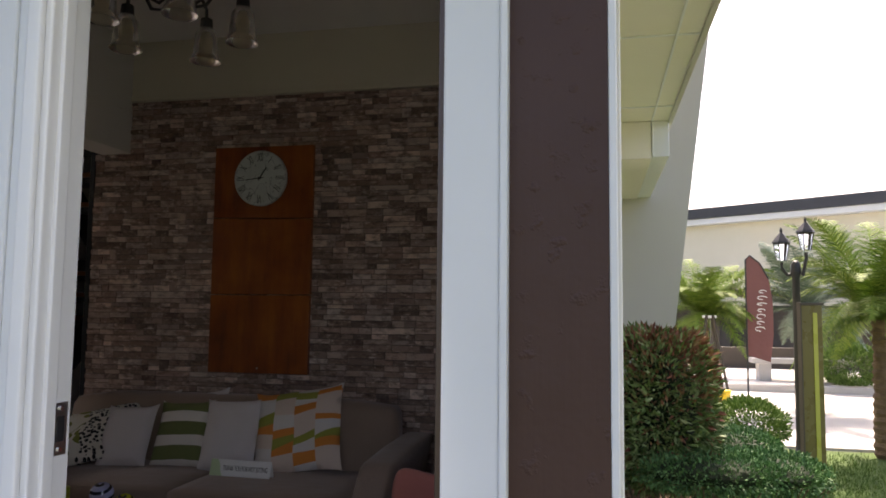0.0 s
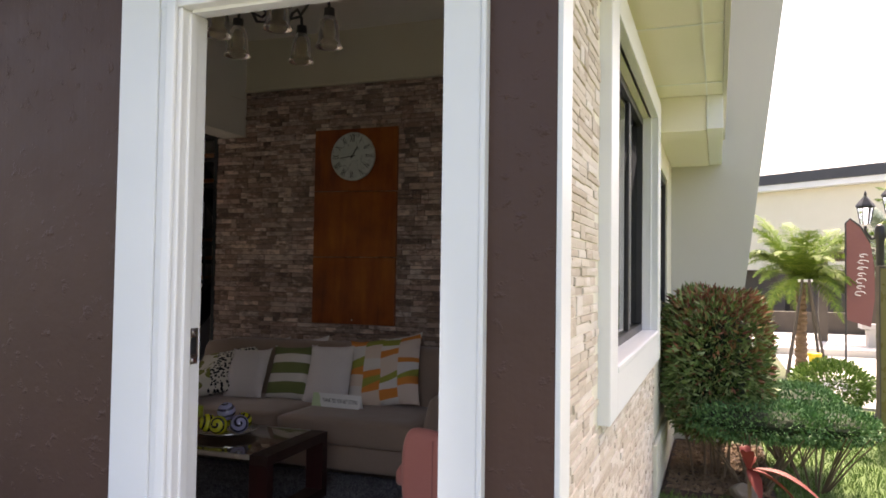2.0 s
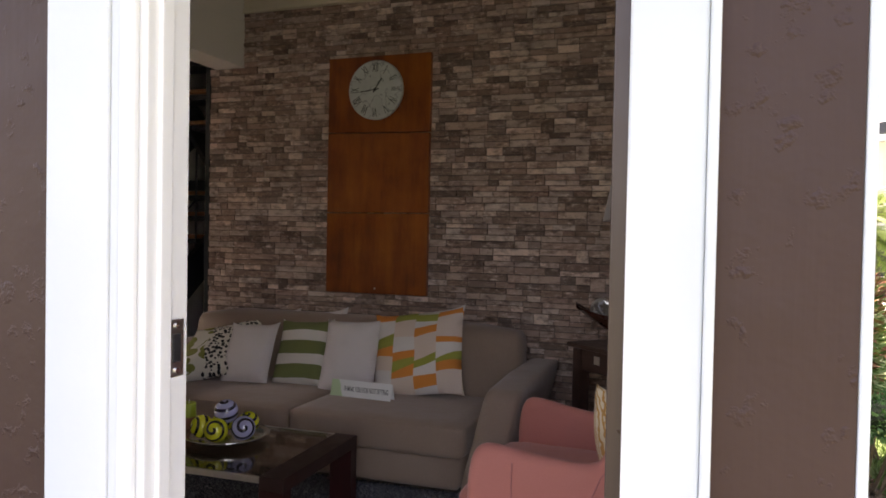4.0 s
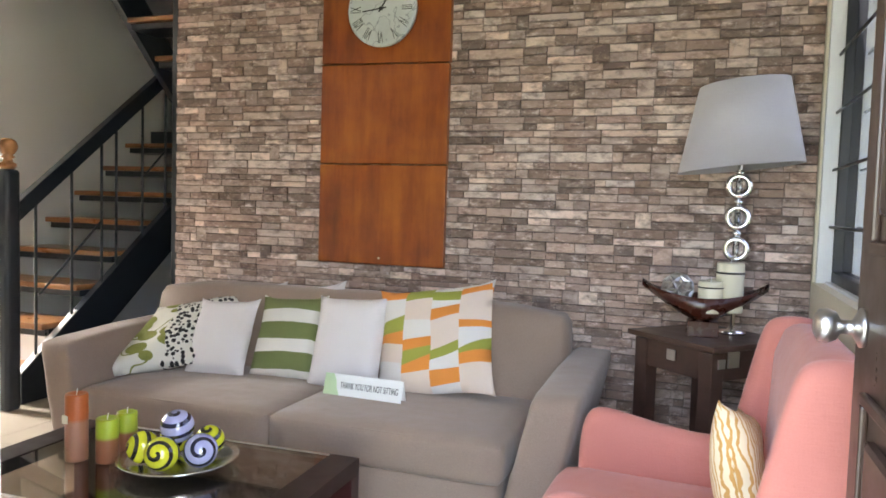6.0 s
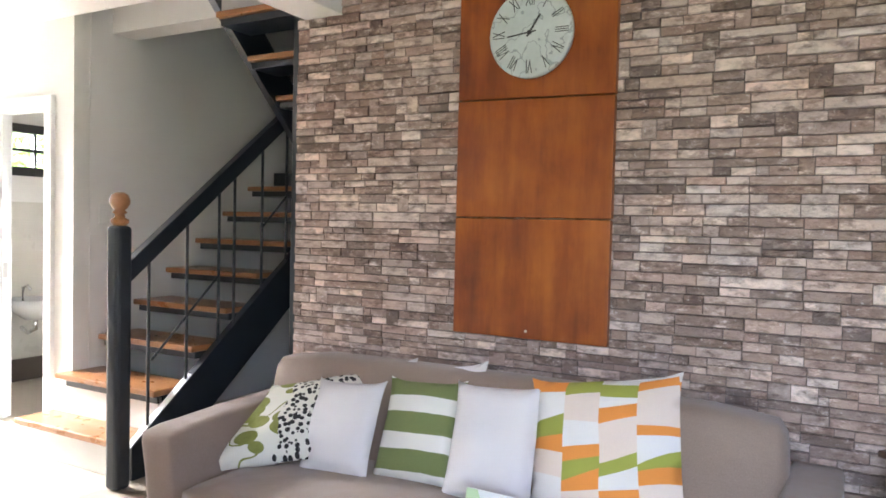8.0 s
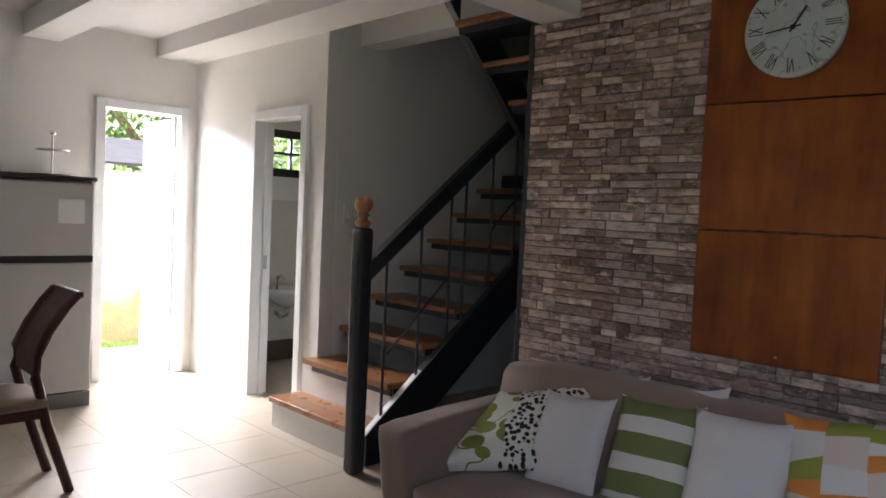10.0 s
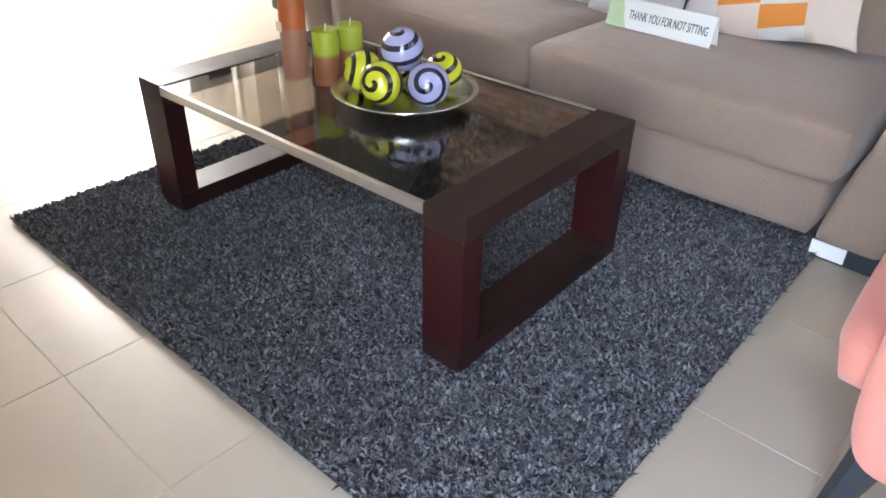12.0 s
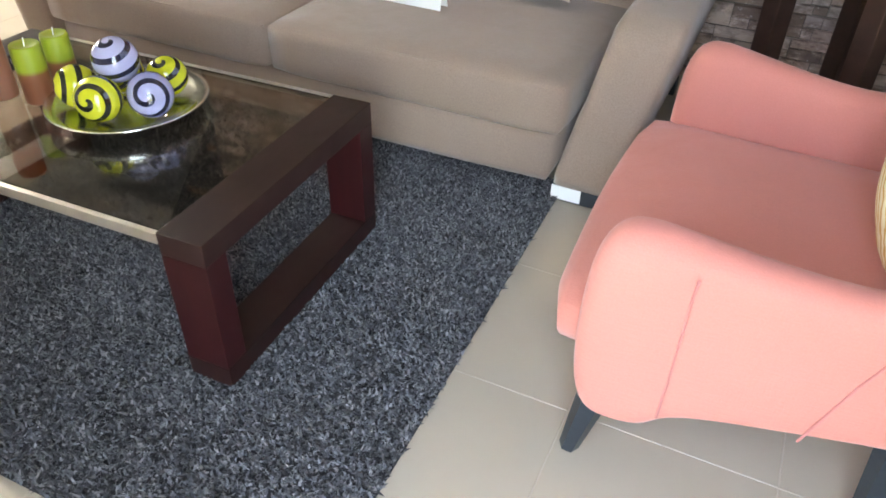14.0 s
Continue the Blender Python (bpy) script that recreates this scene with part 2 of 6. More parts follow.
def spiral(name, ground, line):
    """Glazed ball with a dark painted spiral round its local z axis."""
    k = Nodes(name, 0.12)
    sep = k.node("SeparateXYZ")
    k.put(sep.inputs[0], k.local())
    x, y, z = sep.outputs
    turn = k.math("DIVIDE", k.math("ARCTAN2", y, x), 2 * math.pi)
    polar = k.math("ARCTAN2", k.math("SQRT", k.math("ADD", k.math("MULTIPLY", x, x), k.math("MULTIPLY", y, y))), z)
    f = k.math("FRACT", k.math("ADD", k.math("MULTIPLY", polar, 1.35), turn))
    k.colour(k.mix(k.math("LESS_THAN", f, 0.36), ground, line))
    k.b.inputs["Coat Weight"].default_value = 0.6
    return k.m


def two_tone(name, top, low, level):
    k = Nodes(name, 0.45)
    sep = k.node("SeparateXYZ")
    k.put(sep.inputs[0], k.local())
    f = k.math("MULTIPLY_ADD", k.math("SUBTRACT", sep.outputs[2], level), 90.0, 0.5)
    n = k.node("Clamp")
    k.put(n.inputs[0], f)
    k.colour(k.mix(n.outputs[0], low, k.mix(k.noise(k.local(), 30.0), top, tuple(v * 0.8 for v in top))))
    k.b.inputs["Subsurface Weight"].default_value, k.b.inputs["Subsurface Scale"].default_value = 0.15, 0.01
    return k.m


def striped():
    k = Nodes("striped_cotton", 0.9)
    sep = k.node("SeparateXYZ")
    k.put(sep.inputs[0], k.local())
    w = k.math("MULTIPLY_ADD", k.noise(k.local(), 6.0), 0.02, sep.outputs[2])
    f = k.math("FRACT", k.math("MULTIPLY_ADD", w, 6.9, 0.06))
    g = k.mix(k.noise(k.local(), 400.0, 2), (0.135, 0.165, 0.052), (0.20, 0.23, 0.09))
    k.colour(k.mix(k.math("LESS_THAN", f, 0.56), (0.70, 0.67, 0.62), g))
    return k.bump(k.noise(k.local(), 6.0, 3), 0.3, 0.02).m


# per column, from the foot up: height of the lower edge at both sides of the column (in halves of the pillow), colour
WHITE, BLUSH, ORANGE, OLIVE = (0.68, 0.65, 0.62), (0.68, 0.56, 0.48), (0.70, 0.25, 0.05), (0.31, 0.33, 0.06)
PATCHES = (
    ((-0.95, -0.95, OLIVE), (-0.78, -0.84, WHITE), (-0.32, -0.44, BLUSH), (0.0, -0.1, ORANGE), (0.12, 0.16, OLIVE), (0.34, 0.46, WHITE), (0.80, 0.78, ORANGE)),
    ((-1.0, -1.0, BLUSH), (-0.62, -0.58, ORANGE), (-0.48, -0.30, OLIVE), (-0.22, -0.14, ORANGE), (-0.02, 0.02, WHITE), (0.36, 0.30, BLUSH), (0.72, 0.74, OLIVE)),
    ((-1.0, -1.0, WHITE), (-0.86, -0.80, ORANGE), (-0.60, -0.56, WHITE), (-0.42, -0.28, OLIVE), (-0.24, -0.10, BLUSH), (0.28, 0.38, ORANGE), (0.50, 0.56, WHITE), (0.68, 0.64, OLIVE), (0.88, 0.84, WHITE)),
    ((-1.0, -1.0, BLUSH), (-0.52, -0.46, ORANGE), (-0.34, -0.24, OLIVE), (-0.26, -0.02, WHITE), (0.12, 0.16, ORANGE), (0.26, 0.28, BLUSH), (0.74, 0.86, ORANGE), (0.90, 0.98, WHITE)),
)


def patchwork():
    k = Nodes("patchwork_cotton", 0.9)
    sep = k.node("SeparateXYZ")
    k.put(sep.inputs[0], k.local())
    u = k.math("MULTIPLY_ADD", sep.outputs[0], 7.6, 2.0)
    across, high = k.math("FRACT", u), k.math("DIVIDE", sep.outputs[2], 0.25)
    c = WHITE
    for i, column in enumerate(PATCHES):
        shade = column[0][2]
        for z0, z1, tone in column[1:]:
            shade = k.mix(k.math("GREATER_THAN", high, k.math("MULTIPLY_ADD", across, z1 - z0, z0)), shade, tone)
        c = shade if i == 0 else k.mix(k.math("GREATER_THAN", u, float(i)), c, shade)
    weave = k.mix(k.noise(k.local(), 420.0, 2), (0.88, 0.88, 0.88), (1.08, 1.08, 1.08))
    k.colour(k.mix(1.0, c, weave, "MULTIPLY"))
    return k.bump(k.noise(k.local(), 6.0, 3), 0.35, 0.02).m


def leaf_print():
    k = Nodes("leaf_print_cotton", 0.9)
    sep = k.node("SeparateXYZ")
    p = k.local()
    k.put(sep.inputs[0], p)
    cells = k.voronoi(k.stretch(p, 1.0, 0.2, 1.5), 9.0)
    leaves = k.math("LESS_THAN", cells, 0.5)
    vine = k.math("LESS_THAN", k.math("ABSOLUTE", k.math("SUBTRACT", k.noise(p, 5.0, 1), 0.5)), 0.012)
    green = k.mix(k.noise(p, 60.0), (0.17, 0.19, 0.035), (0.27, 0.28, 0.075))
    c = k.mix(k.math("MAXIMUM", leaves, vine), (0.70, 0.68, 0.60), green)
    dots = k.math("LESS_THAN", k.voronoi(k.stretch(p, 1.0, 0.2, 1.0), 46.0), 0.46)
    side = k.math("GREATER_THAN", k.math("MULTIPLY_ADD", k.noise(p, 7.0, 1), 0.12, sep.outputs[0]), 0.02)
    c = k.mix(side, c, k.mix(dots, (0.70, 0.68, 0.60), (0.02, 0.02, 0.02)))
    k.colour(c)
    return k.bump(k.noise(p, 6.0, 3), 0.3, 0.02).m


def fern_print():
    k = Nodes("orange_leaf_cotton", 0.9)
    p = k.local()
    w = k.node("TexWave")
    k.put(w.inputs["Vector"], k.stretch(p, 1.0, 0.2, 0.6))
    w.inputs["Scale"].default_value, w.inputs["Distortion"].default_value, w.inputs["Detail Scale"].default_value = 24.0, 6.0, 1.5
    k.colour(k.mix(k.math("GREATER_THAN", w.outputs["Fac"], 0.70), (0.68, 0.58, 0.40), (0.50, 0.26, 0.075)))
    return k.m


def clock_face():
    k = Nodes("clock_face", 0.35)
    p = k.local()
    k.colour(k.mix(k.noise(p, 9.0, 6, 0.65), (0.36, 0.42, 0.42), (0.74, 0.79, 0.78)))
    scrolls = k.math("LESS_THAN", k.math("ABSOLUTE", k.math("SUBTRACT", k.noise(p, 11.0, 2, 0.5), 0.5)), 0.012)
    k.colour(k.mix(k.math("MULTIPLY", scrolls, 0.55), k.mix(k.noise(p, 9.0, 6, 0.65), (0.36, 0.42, 0.42), (0.74, 0.79, 0.78)), (0.16, 0.20, 0.22)))
    return k.m


def rug_material():
    k = Nodes("rug_pile", 0.95)
    r = k.node("NewGeometry").outputs["Random Per Island"]
    k.colour(k.ramp(r, [(0.0, (0.040, 0.041, 0.044)), (0.4, (0.090, 0.093, 0.101)), (0.75, (0.16, 0.165, 0.176)), (1.0, (0.28, 0.28, 0.285))]))
    return k.m


def trunk_material():
    k = Nodes("palm_bark", 0.9)
    p = k.where()
    k.colour(k.mix(k.noise(k.stretch(p, 1, 1, 4), 9.0, 6), (0.09, 0.055, 0.032), (0.26, 0.17, 0.10)))
    return k.bump(k.noise(k.stretch(p, 1, 1, 4), 14.0, 5), 0.8, 0.03).m


M["panel"], M["smoked"], M["patch"], M["stripe"], M["leafprint"], M["fern"] = panel_wood(), smoked(), patchwork(), striped(), leaf_print(), fern_print()
M["clock"], M["rug"], M["bark"] = clock_face(), rug_material(), trunk_material()
M["rug_base"] = painted("rug_backing", (0.022, 0.023, 0.026), (0.045, 0.047, 0.054), 0.95)
M["ball_y"], M["ball_b"] = spiral("yellow_glaze", (0.55, 0.56, 0.03), (0.015, 0.018, 0.012)), spiral("lilac_glaze", (0.35, 0.36, 0.55), (0.012, 0.014, 0.04))
M["dish"] = metal("silvered_dish", (0.86, 0.90, 0.86), 0.2)
M["wax_o"] = two_tone("orange_wax", (0.42, 0.095, 0.018), (0.33, 0.15, 0.095), 0.125)
M["wax_g"] = two_tone("green_wax", (0.34, 0.42, 0.03), (0.24, 0.085, 0.04), 0.075)
M["wax_w"] = painted("ivory_wax", (0.62, 0.57, 0.42), (0.70, 0.66, 0.52), 0.5)
M["ink"] = painted("black_ink", (0.012, 0.012, 0.014), (0.02, 0.02, 0.022), 0.5)
M["card"] = painted("white_card", (0.78, 0.80, 0.78), (0.82, 0.83, 0.82), 0.4)
M["card_green"] = painted("green_card", (0.46, 0.62, 0.36), (0.52, 0.66, 0.42), 0.4)
M["redwood"] = woodgrain("red_bowl_wood", [(0.0, (0.025, 0.006, 0.004)), (0.6, (0.055, 0.014, 0.008)), (1.0, (0.10, 0.03, 0.016))], 0, 0.25)
M["fridge"] = painted("fridge_enamel", (0.50, 0.50, 0.49), (0.56, 0.56, 0.55), 0.35, 60, 0.05)
M["grey_plastic"] = painted("grey_plastic", (0.16, 0.17, 0.17), (0.20, 0.21, 0.21), 0.5)
M["ceramic"] = painted("white_ceramic", (0.78, 0.78, 0.76), (0.82, 0.82, 0.80), 0.15, 30, 0.02)
M["bathwall"] = painted("bath_wall_tile", (0.55, 0.53, 0.47), (0.61, 0.59, 0.53), 0.3)
M["concrete"] = painted("concrete", (0.40, 0.38, 0.35), (0.52, 0.50, 0.46), 0.85, 60, 0.4, 1.0)


def yard_wall_paint():
    """Pale render with yellow damp stains along its foot."""
    k = Nodes("yard_wall", 0.85)
    p = k.where()
    sep = k.node("SeparateXYZ")
    k.put(sep.inputs[0], p)
    edge = k.math("MULTIPLY_ADD", k.noise(p, 2.4, 5), 1.1, k.math("MULTIPLY", sep.outputs[2], 0.9))
    stain = k.ramp(edge, [(0.70, (1, 1, 1)), (0.93, (0, 0, 0))])
    c = k.mix(stain, (0.27, 0.24, 0.18), k.mix(k.noise(p, 6.0, 5), (0.11, 0.07, 0.025), (0.22, 0.17, 0.085)))
    return k.colour(c).bump(k.noise(p, 30.0, 4), 0.4, 0.01).m


M["yard"] = yard_wall_paint()
M["soil"] = painted("soil", (0.030, 0.016, 0.011), (0.072, 0.038, 0.026), 0.95, 45, 1.0, 8.0)
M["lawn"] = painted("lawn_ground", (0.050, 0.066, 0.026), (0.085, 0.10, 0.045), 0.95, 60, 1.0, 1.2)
# brighter copy of the lawn colour, with the sunlight put into it
M["sunlit_turf"] = painted("sunlit_turf", (0.055, 0.10, 0.022), (0.10, 0.16, 0.035), 0.95, 60, 1.0, 3.0)
M["grass"] = leafy("grass_blades", (0.055, 0.115, 0.02), (0.10, 0.185, 0.035), (0.16, 0.25, 0.06))
M["bush"] = leafy("bush_leaves", (0.06, 0.115, 0.03), (0.15, 0.23, 0.075), (0.30, 0.36, 0.17))
M["bush_red"] = leafy("red_tip_leaves", (0.15, 0.055, 0.035), (0.28, 0.11, 0.07), (0.26, 0.20, 0.08))
M["hedge"] = leafy("hedge_leaves", (0.034, 0.095, 0.034), (0.085, 0.20, 0.07), (0.17, 0.30, 0.12))
M["palm"] = leafy("palm_leaves", (0.07, 0.14, 0.018), (0.15, 0.24, 0.03), (0.27, 0.34, 0.07))
M["silverpalm"] = leafy("silver_palm_leaves", (0.08, 0.13, 0.085), (0.16, 0.22, 0.16), (0.30, 0.36, 0.30))
M["ti"] = leafy("ti_leaves", (0.10, 0.017, 0.013), (0.19, 0.028, 0.018), (0.10, 0.05, 0.026))
M["twig"] = painted("twig_bark", (0.11, 0.075, 0.045), (0.17, 0.12, 0.08), 0.9)
# near-black green: the shade deep among the leaves is put into this colour
M["inner_shade"] = painted("shaded_inner_foliage", (0.008, 0.016, 0.005), (0.018, 0.032, 0.010), 0.95, 30, 1.0, 9.0)
M["rock"] = painted("rock", (0.12, 0.09, 0.065), (0.20, 0.16, 0.125), 0.9, 30, 1.0, 8.0)
M["iron"] = painted("black_iron", (0.012, 0.013, 0.014), (0.024, 0.024, 0.025), 0.45)
M["gold"] = painted("gold_lacquer", (0.13, 0.105, 0.028), (0.19, 0.155, 0.05), 0.28, 20, 0.1, 1.5)
M["flag"] = cloth("maroon_flag", (0.155, 0.062, 0.058), (0.20, 0.085, 0.078), 200, 0.8, 0.1)
M["roofing"] = painted("dark_roof_edge", (0.045, 0.047, 0.055), (0.07, 0.072, 0.08), 0.6)
M["yellow"] = painted("yellow_plastic", (0.75, 0.50, 0.02), (0.8, 0.56, 0.04), 0.4)
M["lime"] = painted("lime_lacquer", (0.42, 0.42, 0.06), (0.55, 0.54, 0.12), 0.3, 20, 0.1, 3.0)
M["pave"] = painted("pale_paving", (0.46, 0.44, 0.40), (0.58, 0.56, 0.52), 0.85, 40, 0.4, 0.9)
M["dark_fence"] = painted("dark_fence", (0.06, 0.05, 0.04), (0.11, 0.09, 0.07), 0.8)
M["canopy"] = painted("grey_canopy", (0.028, 0.031, 0.036), (0.045, 0.048, 0.055), 0.95)
M["canopy"].node_tree.nodes["Principled BSDF"].inputs["Specular IOR Level"].default_value = 0.1


# ---- building helpers ----
def part(name, bm, material, parent=None, label="", smooth=False):
    me = bpy.data.meshes.new(name)
    bm.normal_update()
    bm.to_mesh(me)
    bm.free()
    for m in material if isinstance(material, (list, tuple)) else [material]:
        me.materials.append(m)
    if smooth:
        for p in me.polygons:
            p.use_smooth = True
    ob = new(name, me)
    ob.parent = parent
    if label:
        tagged(ob, label)
    return ob


def thing(name, m, label, category, group=""):
    ob = new(name)
    ob.empty_display_size = 0.1
    ob.matrix_world = m
    return tagged(ob, label, category, group)


def structure(name, bm, material, label, category=""):
    return tagged(part(name, bm, material), label, category or name.split("_")[0], kind="structure")


def box(x0, x1, y0, y1, z0, z1, bevel=0.0, seg=2, bm=None):
    """A box, added to bm, with rounded edges."""
    own = bmesh.new()
    bmesh.ops.create_cube(own, size=1.0)
    for v in own.verts:
        v.co = Vector((x0 + (v.co.x + 0.5) * (x1 - x0), y0 + (v.co.y + 0.5) * (y1 - y0), z0 + (v.co.z + 0.5) * (z1 - z0)))
    if bevel:
        bmesh.ops.bevel(own, geom=own.edges[:], offset=bevel, segments=seg, affect="EDGES", profile=0.5)
    return merge(bm, own)


def merge(bm, own, m=None):
    if m is not None:
        bmesh.ops.transform(own, matrix=m, verts=own.verts)
    if bm is None:
        return own
    me = bpy.data.meshes.new("joined")
    own.to_mesh(me)
    own.free()
    bm.from_mesh(me)
    bpy.data.meshes.remove(me)
    return bm


def cushion(x0, x1, y0, y1, z0, z1, r=0.05, puff=0.02, cuts=5):
    """A soft block: rounded edges, swollen middle, slightly uneven faces."""
    bm = box(x0, x1, y0, y1, z0, z1)
    bmesh.ops.subdivide_edges(bm, edges=bm.edges[:], cuts=cuts, use_grid_fill=True)
    c = Vector(((x0 + x1) / 2, (y0 + y1) / 2, (z0 + z1) / 2))
    h = Vector(((x1 - x0) / 2, (y1 - y0) / 2, (z1 - z0) / 2))
    for v in bm.verts:
        d = v.co - c
        q = Vector([max(abs(d[i]) - (h[i] - r), 0.0) for i in range(3)])
        if q.length > r:
            q = q * (r / q.length)
        w = Vector([math.copysign(min(abs(d[i]), h[i] - r) + q[i], d[i]) for i in range(3)])
        for i in range(3):
            if abs(d[i]) > h[i] * 0.99:
                j, k = (i + 1) % 3, (i + 2) % 3
                w[i] += math.copysign(puff * (1 - (d[j] / h[j]) ** 2) * (1 - (d[k] / h[k]) ** 2), d[i])
        v.co = c + w + 0.003 * noise.noise_vector(v.co * 7)
    return bm


def rod(a, b, r0, r1=None, seg=10, bm=None):
    a, b = Vector(a), Vector(b)
    own = bmesh.new()
    bmesh.ops.create_cone(own, cap_ends=True, segments=seg, radius1=r0, radius2=r0 if r1 is None else r1, depth=(b - a).length)
    return merge(bm, own, Matrix.Translation((a + b) / 2) @ (b - a).to_track_quat("Z", "Y").to_matrix().to_4x4())


def bar(a, b, w, h, bm=None, up="Z", bevel=0.003):
    """A square bar from a to b, w wide and h high."""
    a, b = Vector(a), Vector(b)
    own = box(-w / 2, w / 2, -h / 2, h / 2, -(b - a).length / 2, (b - a).length / 2, bevel, 1)
    return merge(bm, own, Matrix.Translation((a + b) / 2) @ (b - a).to_track_quat("Z", "Y").to_matrix().to_4x4())


def turned(profile, seg=24, bm=None, m=None):
    """A body of revolution round z, from (radius, height) pairs."""
    own = bmesh.new()
    rings = []
    for r, z in profile:
        rings.append([own.verts.new((max(r, 1e-4) * math.cos(2 * math.pi * i / seg), max(r, 1e-4) * math.sin(2 * math.pi * i / seg), z)) for i in range(seg)])
    for lo, hi in zip(rings, rings[1:]):
        for i in range(seg):
            own.faces.new((lo[i], lo[(i + 1) % seg], hi[(i + 1) % seg], hi[i]))
    own.faces.new(rings[0][::-1])
    own.faces.new(rings[-1])
    return merge(bm, own, m)


def tube(points, r, bm=None, seg=8, taper=1.0):
    """A bent round bar through the points."""
    own = bmesh.new()
    pts = [Vector(p) for p in points]
    rings = []
    for i, p in enumerate(pts):
        d = (pts[min(i + 1, len(pts) - 1)] - pts[max(i - 1, 0)]).normalized()
        q = d.to_track_quat("Z", "Y").to_matrix()
        k = r * (1 + (taper - 1) * i / max(len(pts) - 1, 1))
        rings.append([own.verts.new(p + q @ Vector((k * math.cos(2 * math.pi * j / seg), k * math.sin(2 * math.pi * j / seg), 0))) for j in range(seg)])
    for lo, hi in zip(rings, rings[1:]):
        for j in range(seg):
            own.faces.new((lo[j], lo[(j + 1) % seg], hi[(j + 1) % seg], hi[j]))
    own.faces.new(rings[0][::-1])
    own.faces.new(rings[-1])
    return merge(bm, own)


def prism(outline, y0, y1, bevel=0.0, seg=2):
    """An outline in x and z, pulled from y0 to y1."""
    bm = bmesh.new()
    a = [bm.verts.new((x, y0, z)) for x, z in outline]
    b = [bm.verts.new((x, y1, z)) for x, z in outline]
    n = len(a)
    bm.faces.new(a)
    bm.faces.new(b[::-1])
    for i in range(n):
        bm.faces.new((a[i], b[i], b[(i + 1) % n], a[(i + 1) % n]))
    bmesh.ops.recalc_face_normals(bm, faces=bm.faces)
    if bevel:
        bmesh.ops.bevel(bm, geom=bm.edges[:], offset=bevel, segments=seg, affect="EDGES", profile=0.5)
    return bm


def lettering(text, size, material, parent, m, name="lettering"):
    c = bpy.data.curves.new(name, "FONT")
    c.body, c.size, c.extrude, c.align_x, c.align_y = text, size, 0.0004, "CENTER", "CENTER"
    tmp = bpy.data.objects.new(name, c)
    me = bpy.data.meshes.new_from_object(tmp)
    bpy.data.objects.remove(tmp)
    me.materials.append(material)
    me.transform(m)
    ob = new(name, me)
    ob.parent = parent
    return ob


# ---- the house: floor, walls, ceilings ----
FLOOR_Z, GROUND = 0.0, -0.25
floor = structure("floor", box(-7.1, -0.07, 1.48, 8.0, -0.12, -0.0014), M["grout"], "pale beige tiled floor with thin joints", "floor")

# the wall with stacked stone, and the beige band above it
wall_north = structure("wall_north", box(-3.385, -0.07, 4.548, 4.70, 0.0, 2.73), M["joint"], "interior wall faced with thin stacked grey-brown stone", "wall")
structure("wall_north_upper", box(-3.11, -0.07, 4.53, 4.70, 2.732, 3.2), M["beige"], "beige painted band above the stacked stone wall", "wall")
structure("trim_north", box(-3.11, -0.07, 4.512, 4.53, 2.732, 2.76, 0.004), M["beige"], "narrow beige moulding along the top of the stone", "trim")
structure("wall_north_behind", box(-4.915, -0.07, 8.0, 8.12, 0.0, 5.4), M["stairwall"], "plain wall at the far end of the stairwell", "wall")

# front wall with the entrance
bm = box(-7.1, -1.20, 1.485, 1.585, -0.3, 5.4)
box(-0.15, 0.125, 1.485, 1.585, -0.3, 5.4, bm=bm)
box(-1.20, -0.15, 1.485, 1.585, 2.24, 5.4, bm=bm)
structure("wall_south", bm, M["brown"], "chocolate brown painted outer wall with small blisters", "wall")
structure("wall_south_inner", box(-7.0, -1.205, 1.587, 1.60, 0.0, 3.2), M["wall"], "white painted inner face of the front wall", "wall")
door_frame = thing("door_1", pose(-0.685, 1.62, 0), "white painted entrance door frame with stepped casing", "door frame")
tagged(door_frame, kind="structure")


def framed(name, bm, label=""):
    for v in bm.verts:
        v.co -= Vector((-0.685, 1.62, 0))
    return part(name, bm, M["trim"], door_frame, label)


framed("casing", box(-1.405, -1.24, 1.455, 1.50, -0.25, 2.62, 0.004))
framed("casing", box(-1.24, -1.20, 1.462, 1.583, 0.0, 2.42, 0.006))
framed("casing", box(-0.088, -0.072, 1.450, 1.52, -0.25, 2.62, 0.004))
framed("casing", box(-1.24, -0.0885, 1.460, 1.50, 2.1505, 2.62, 0.005))
framed("jamb", box(-1.20, -1.150, 1.466, 1.597, 0.0, 2.15, 0.005))
framed("jamb", box(-0.205, -0.0885, 1.457, 1.588, -0.1, 2.15, 0.005))
framed("jamb_stop", box(-1.205, -1.165, 1.446, 1.465, 0.0, 2.19, 0.006))
framed("jamb_stop", box(-1.151, -1.140, 1.50, 1.535, 0.0, 2.14, 0.003))
framed("head", box(-1.20, -0.0885, 1.466, 1.588, 2.15, 2.24, 0.005))
framed("head_stop", box(-1.14, -0.205, 1.50, 1.535, 2.138, 2.152, 0.003))
strike = part("strike_plate", box(-0.466, -0.462, -0.088, -0.038, 0.938, 1.062, 0.0015), M["steel"], door_frame, "steel strike plate with two screws")
# no opening here: a black block carries the hole's shade as colour
part("latch_hole", box(-0.4625, -0.4595, -0.074, -0.050, 0.97, 1.03, 0.001), M["ink"], strike)
for z in (0.952, 1.048):
    part("screw", rod((-0.463, -0.062, z), (-0.458, -0.062, z), 0.006), M["chrome"], strike)
structure("trim_corner", box(0.126, 0.142, 1.482, 1.62, -0.25, 2.55, 0.003), M["trim"], "thin white edge strip at the corner of the house", "trim")

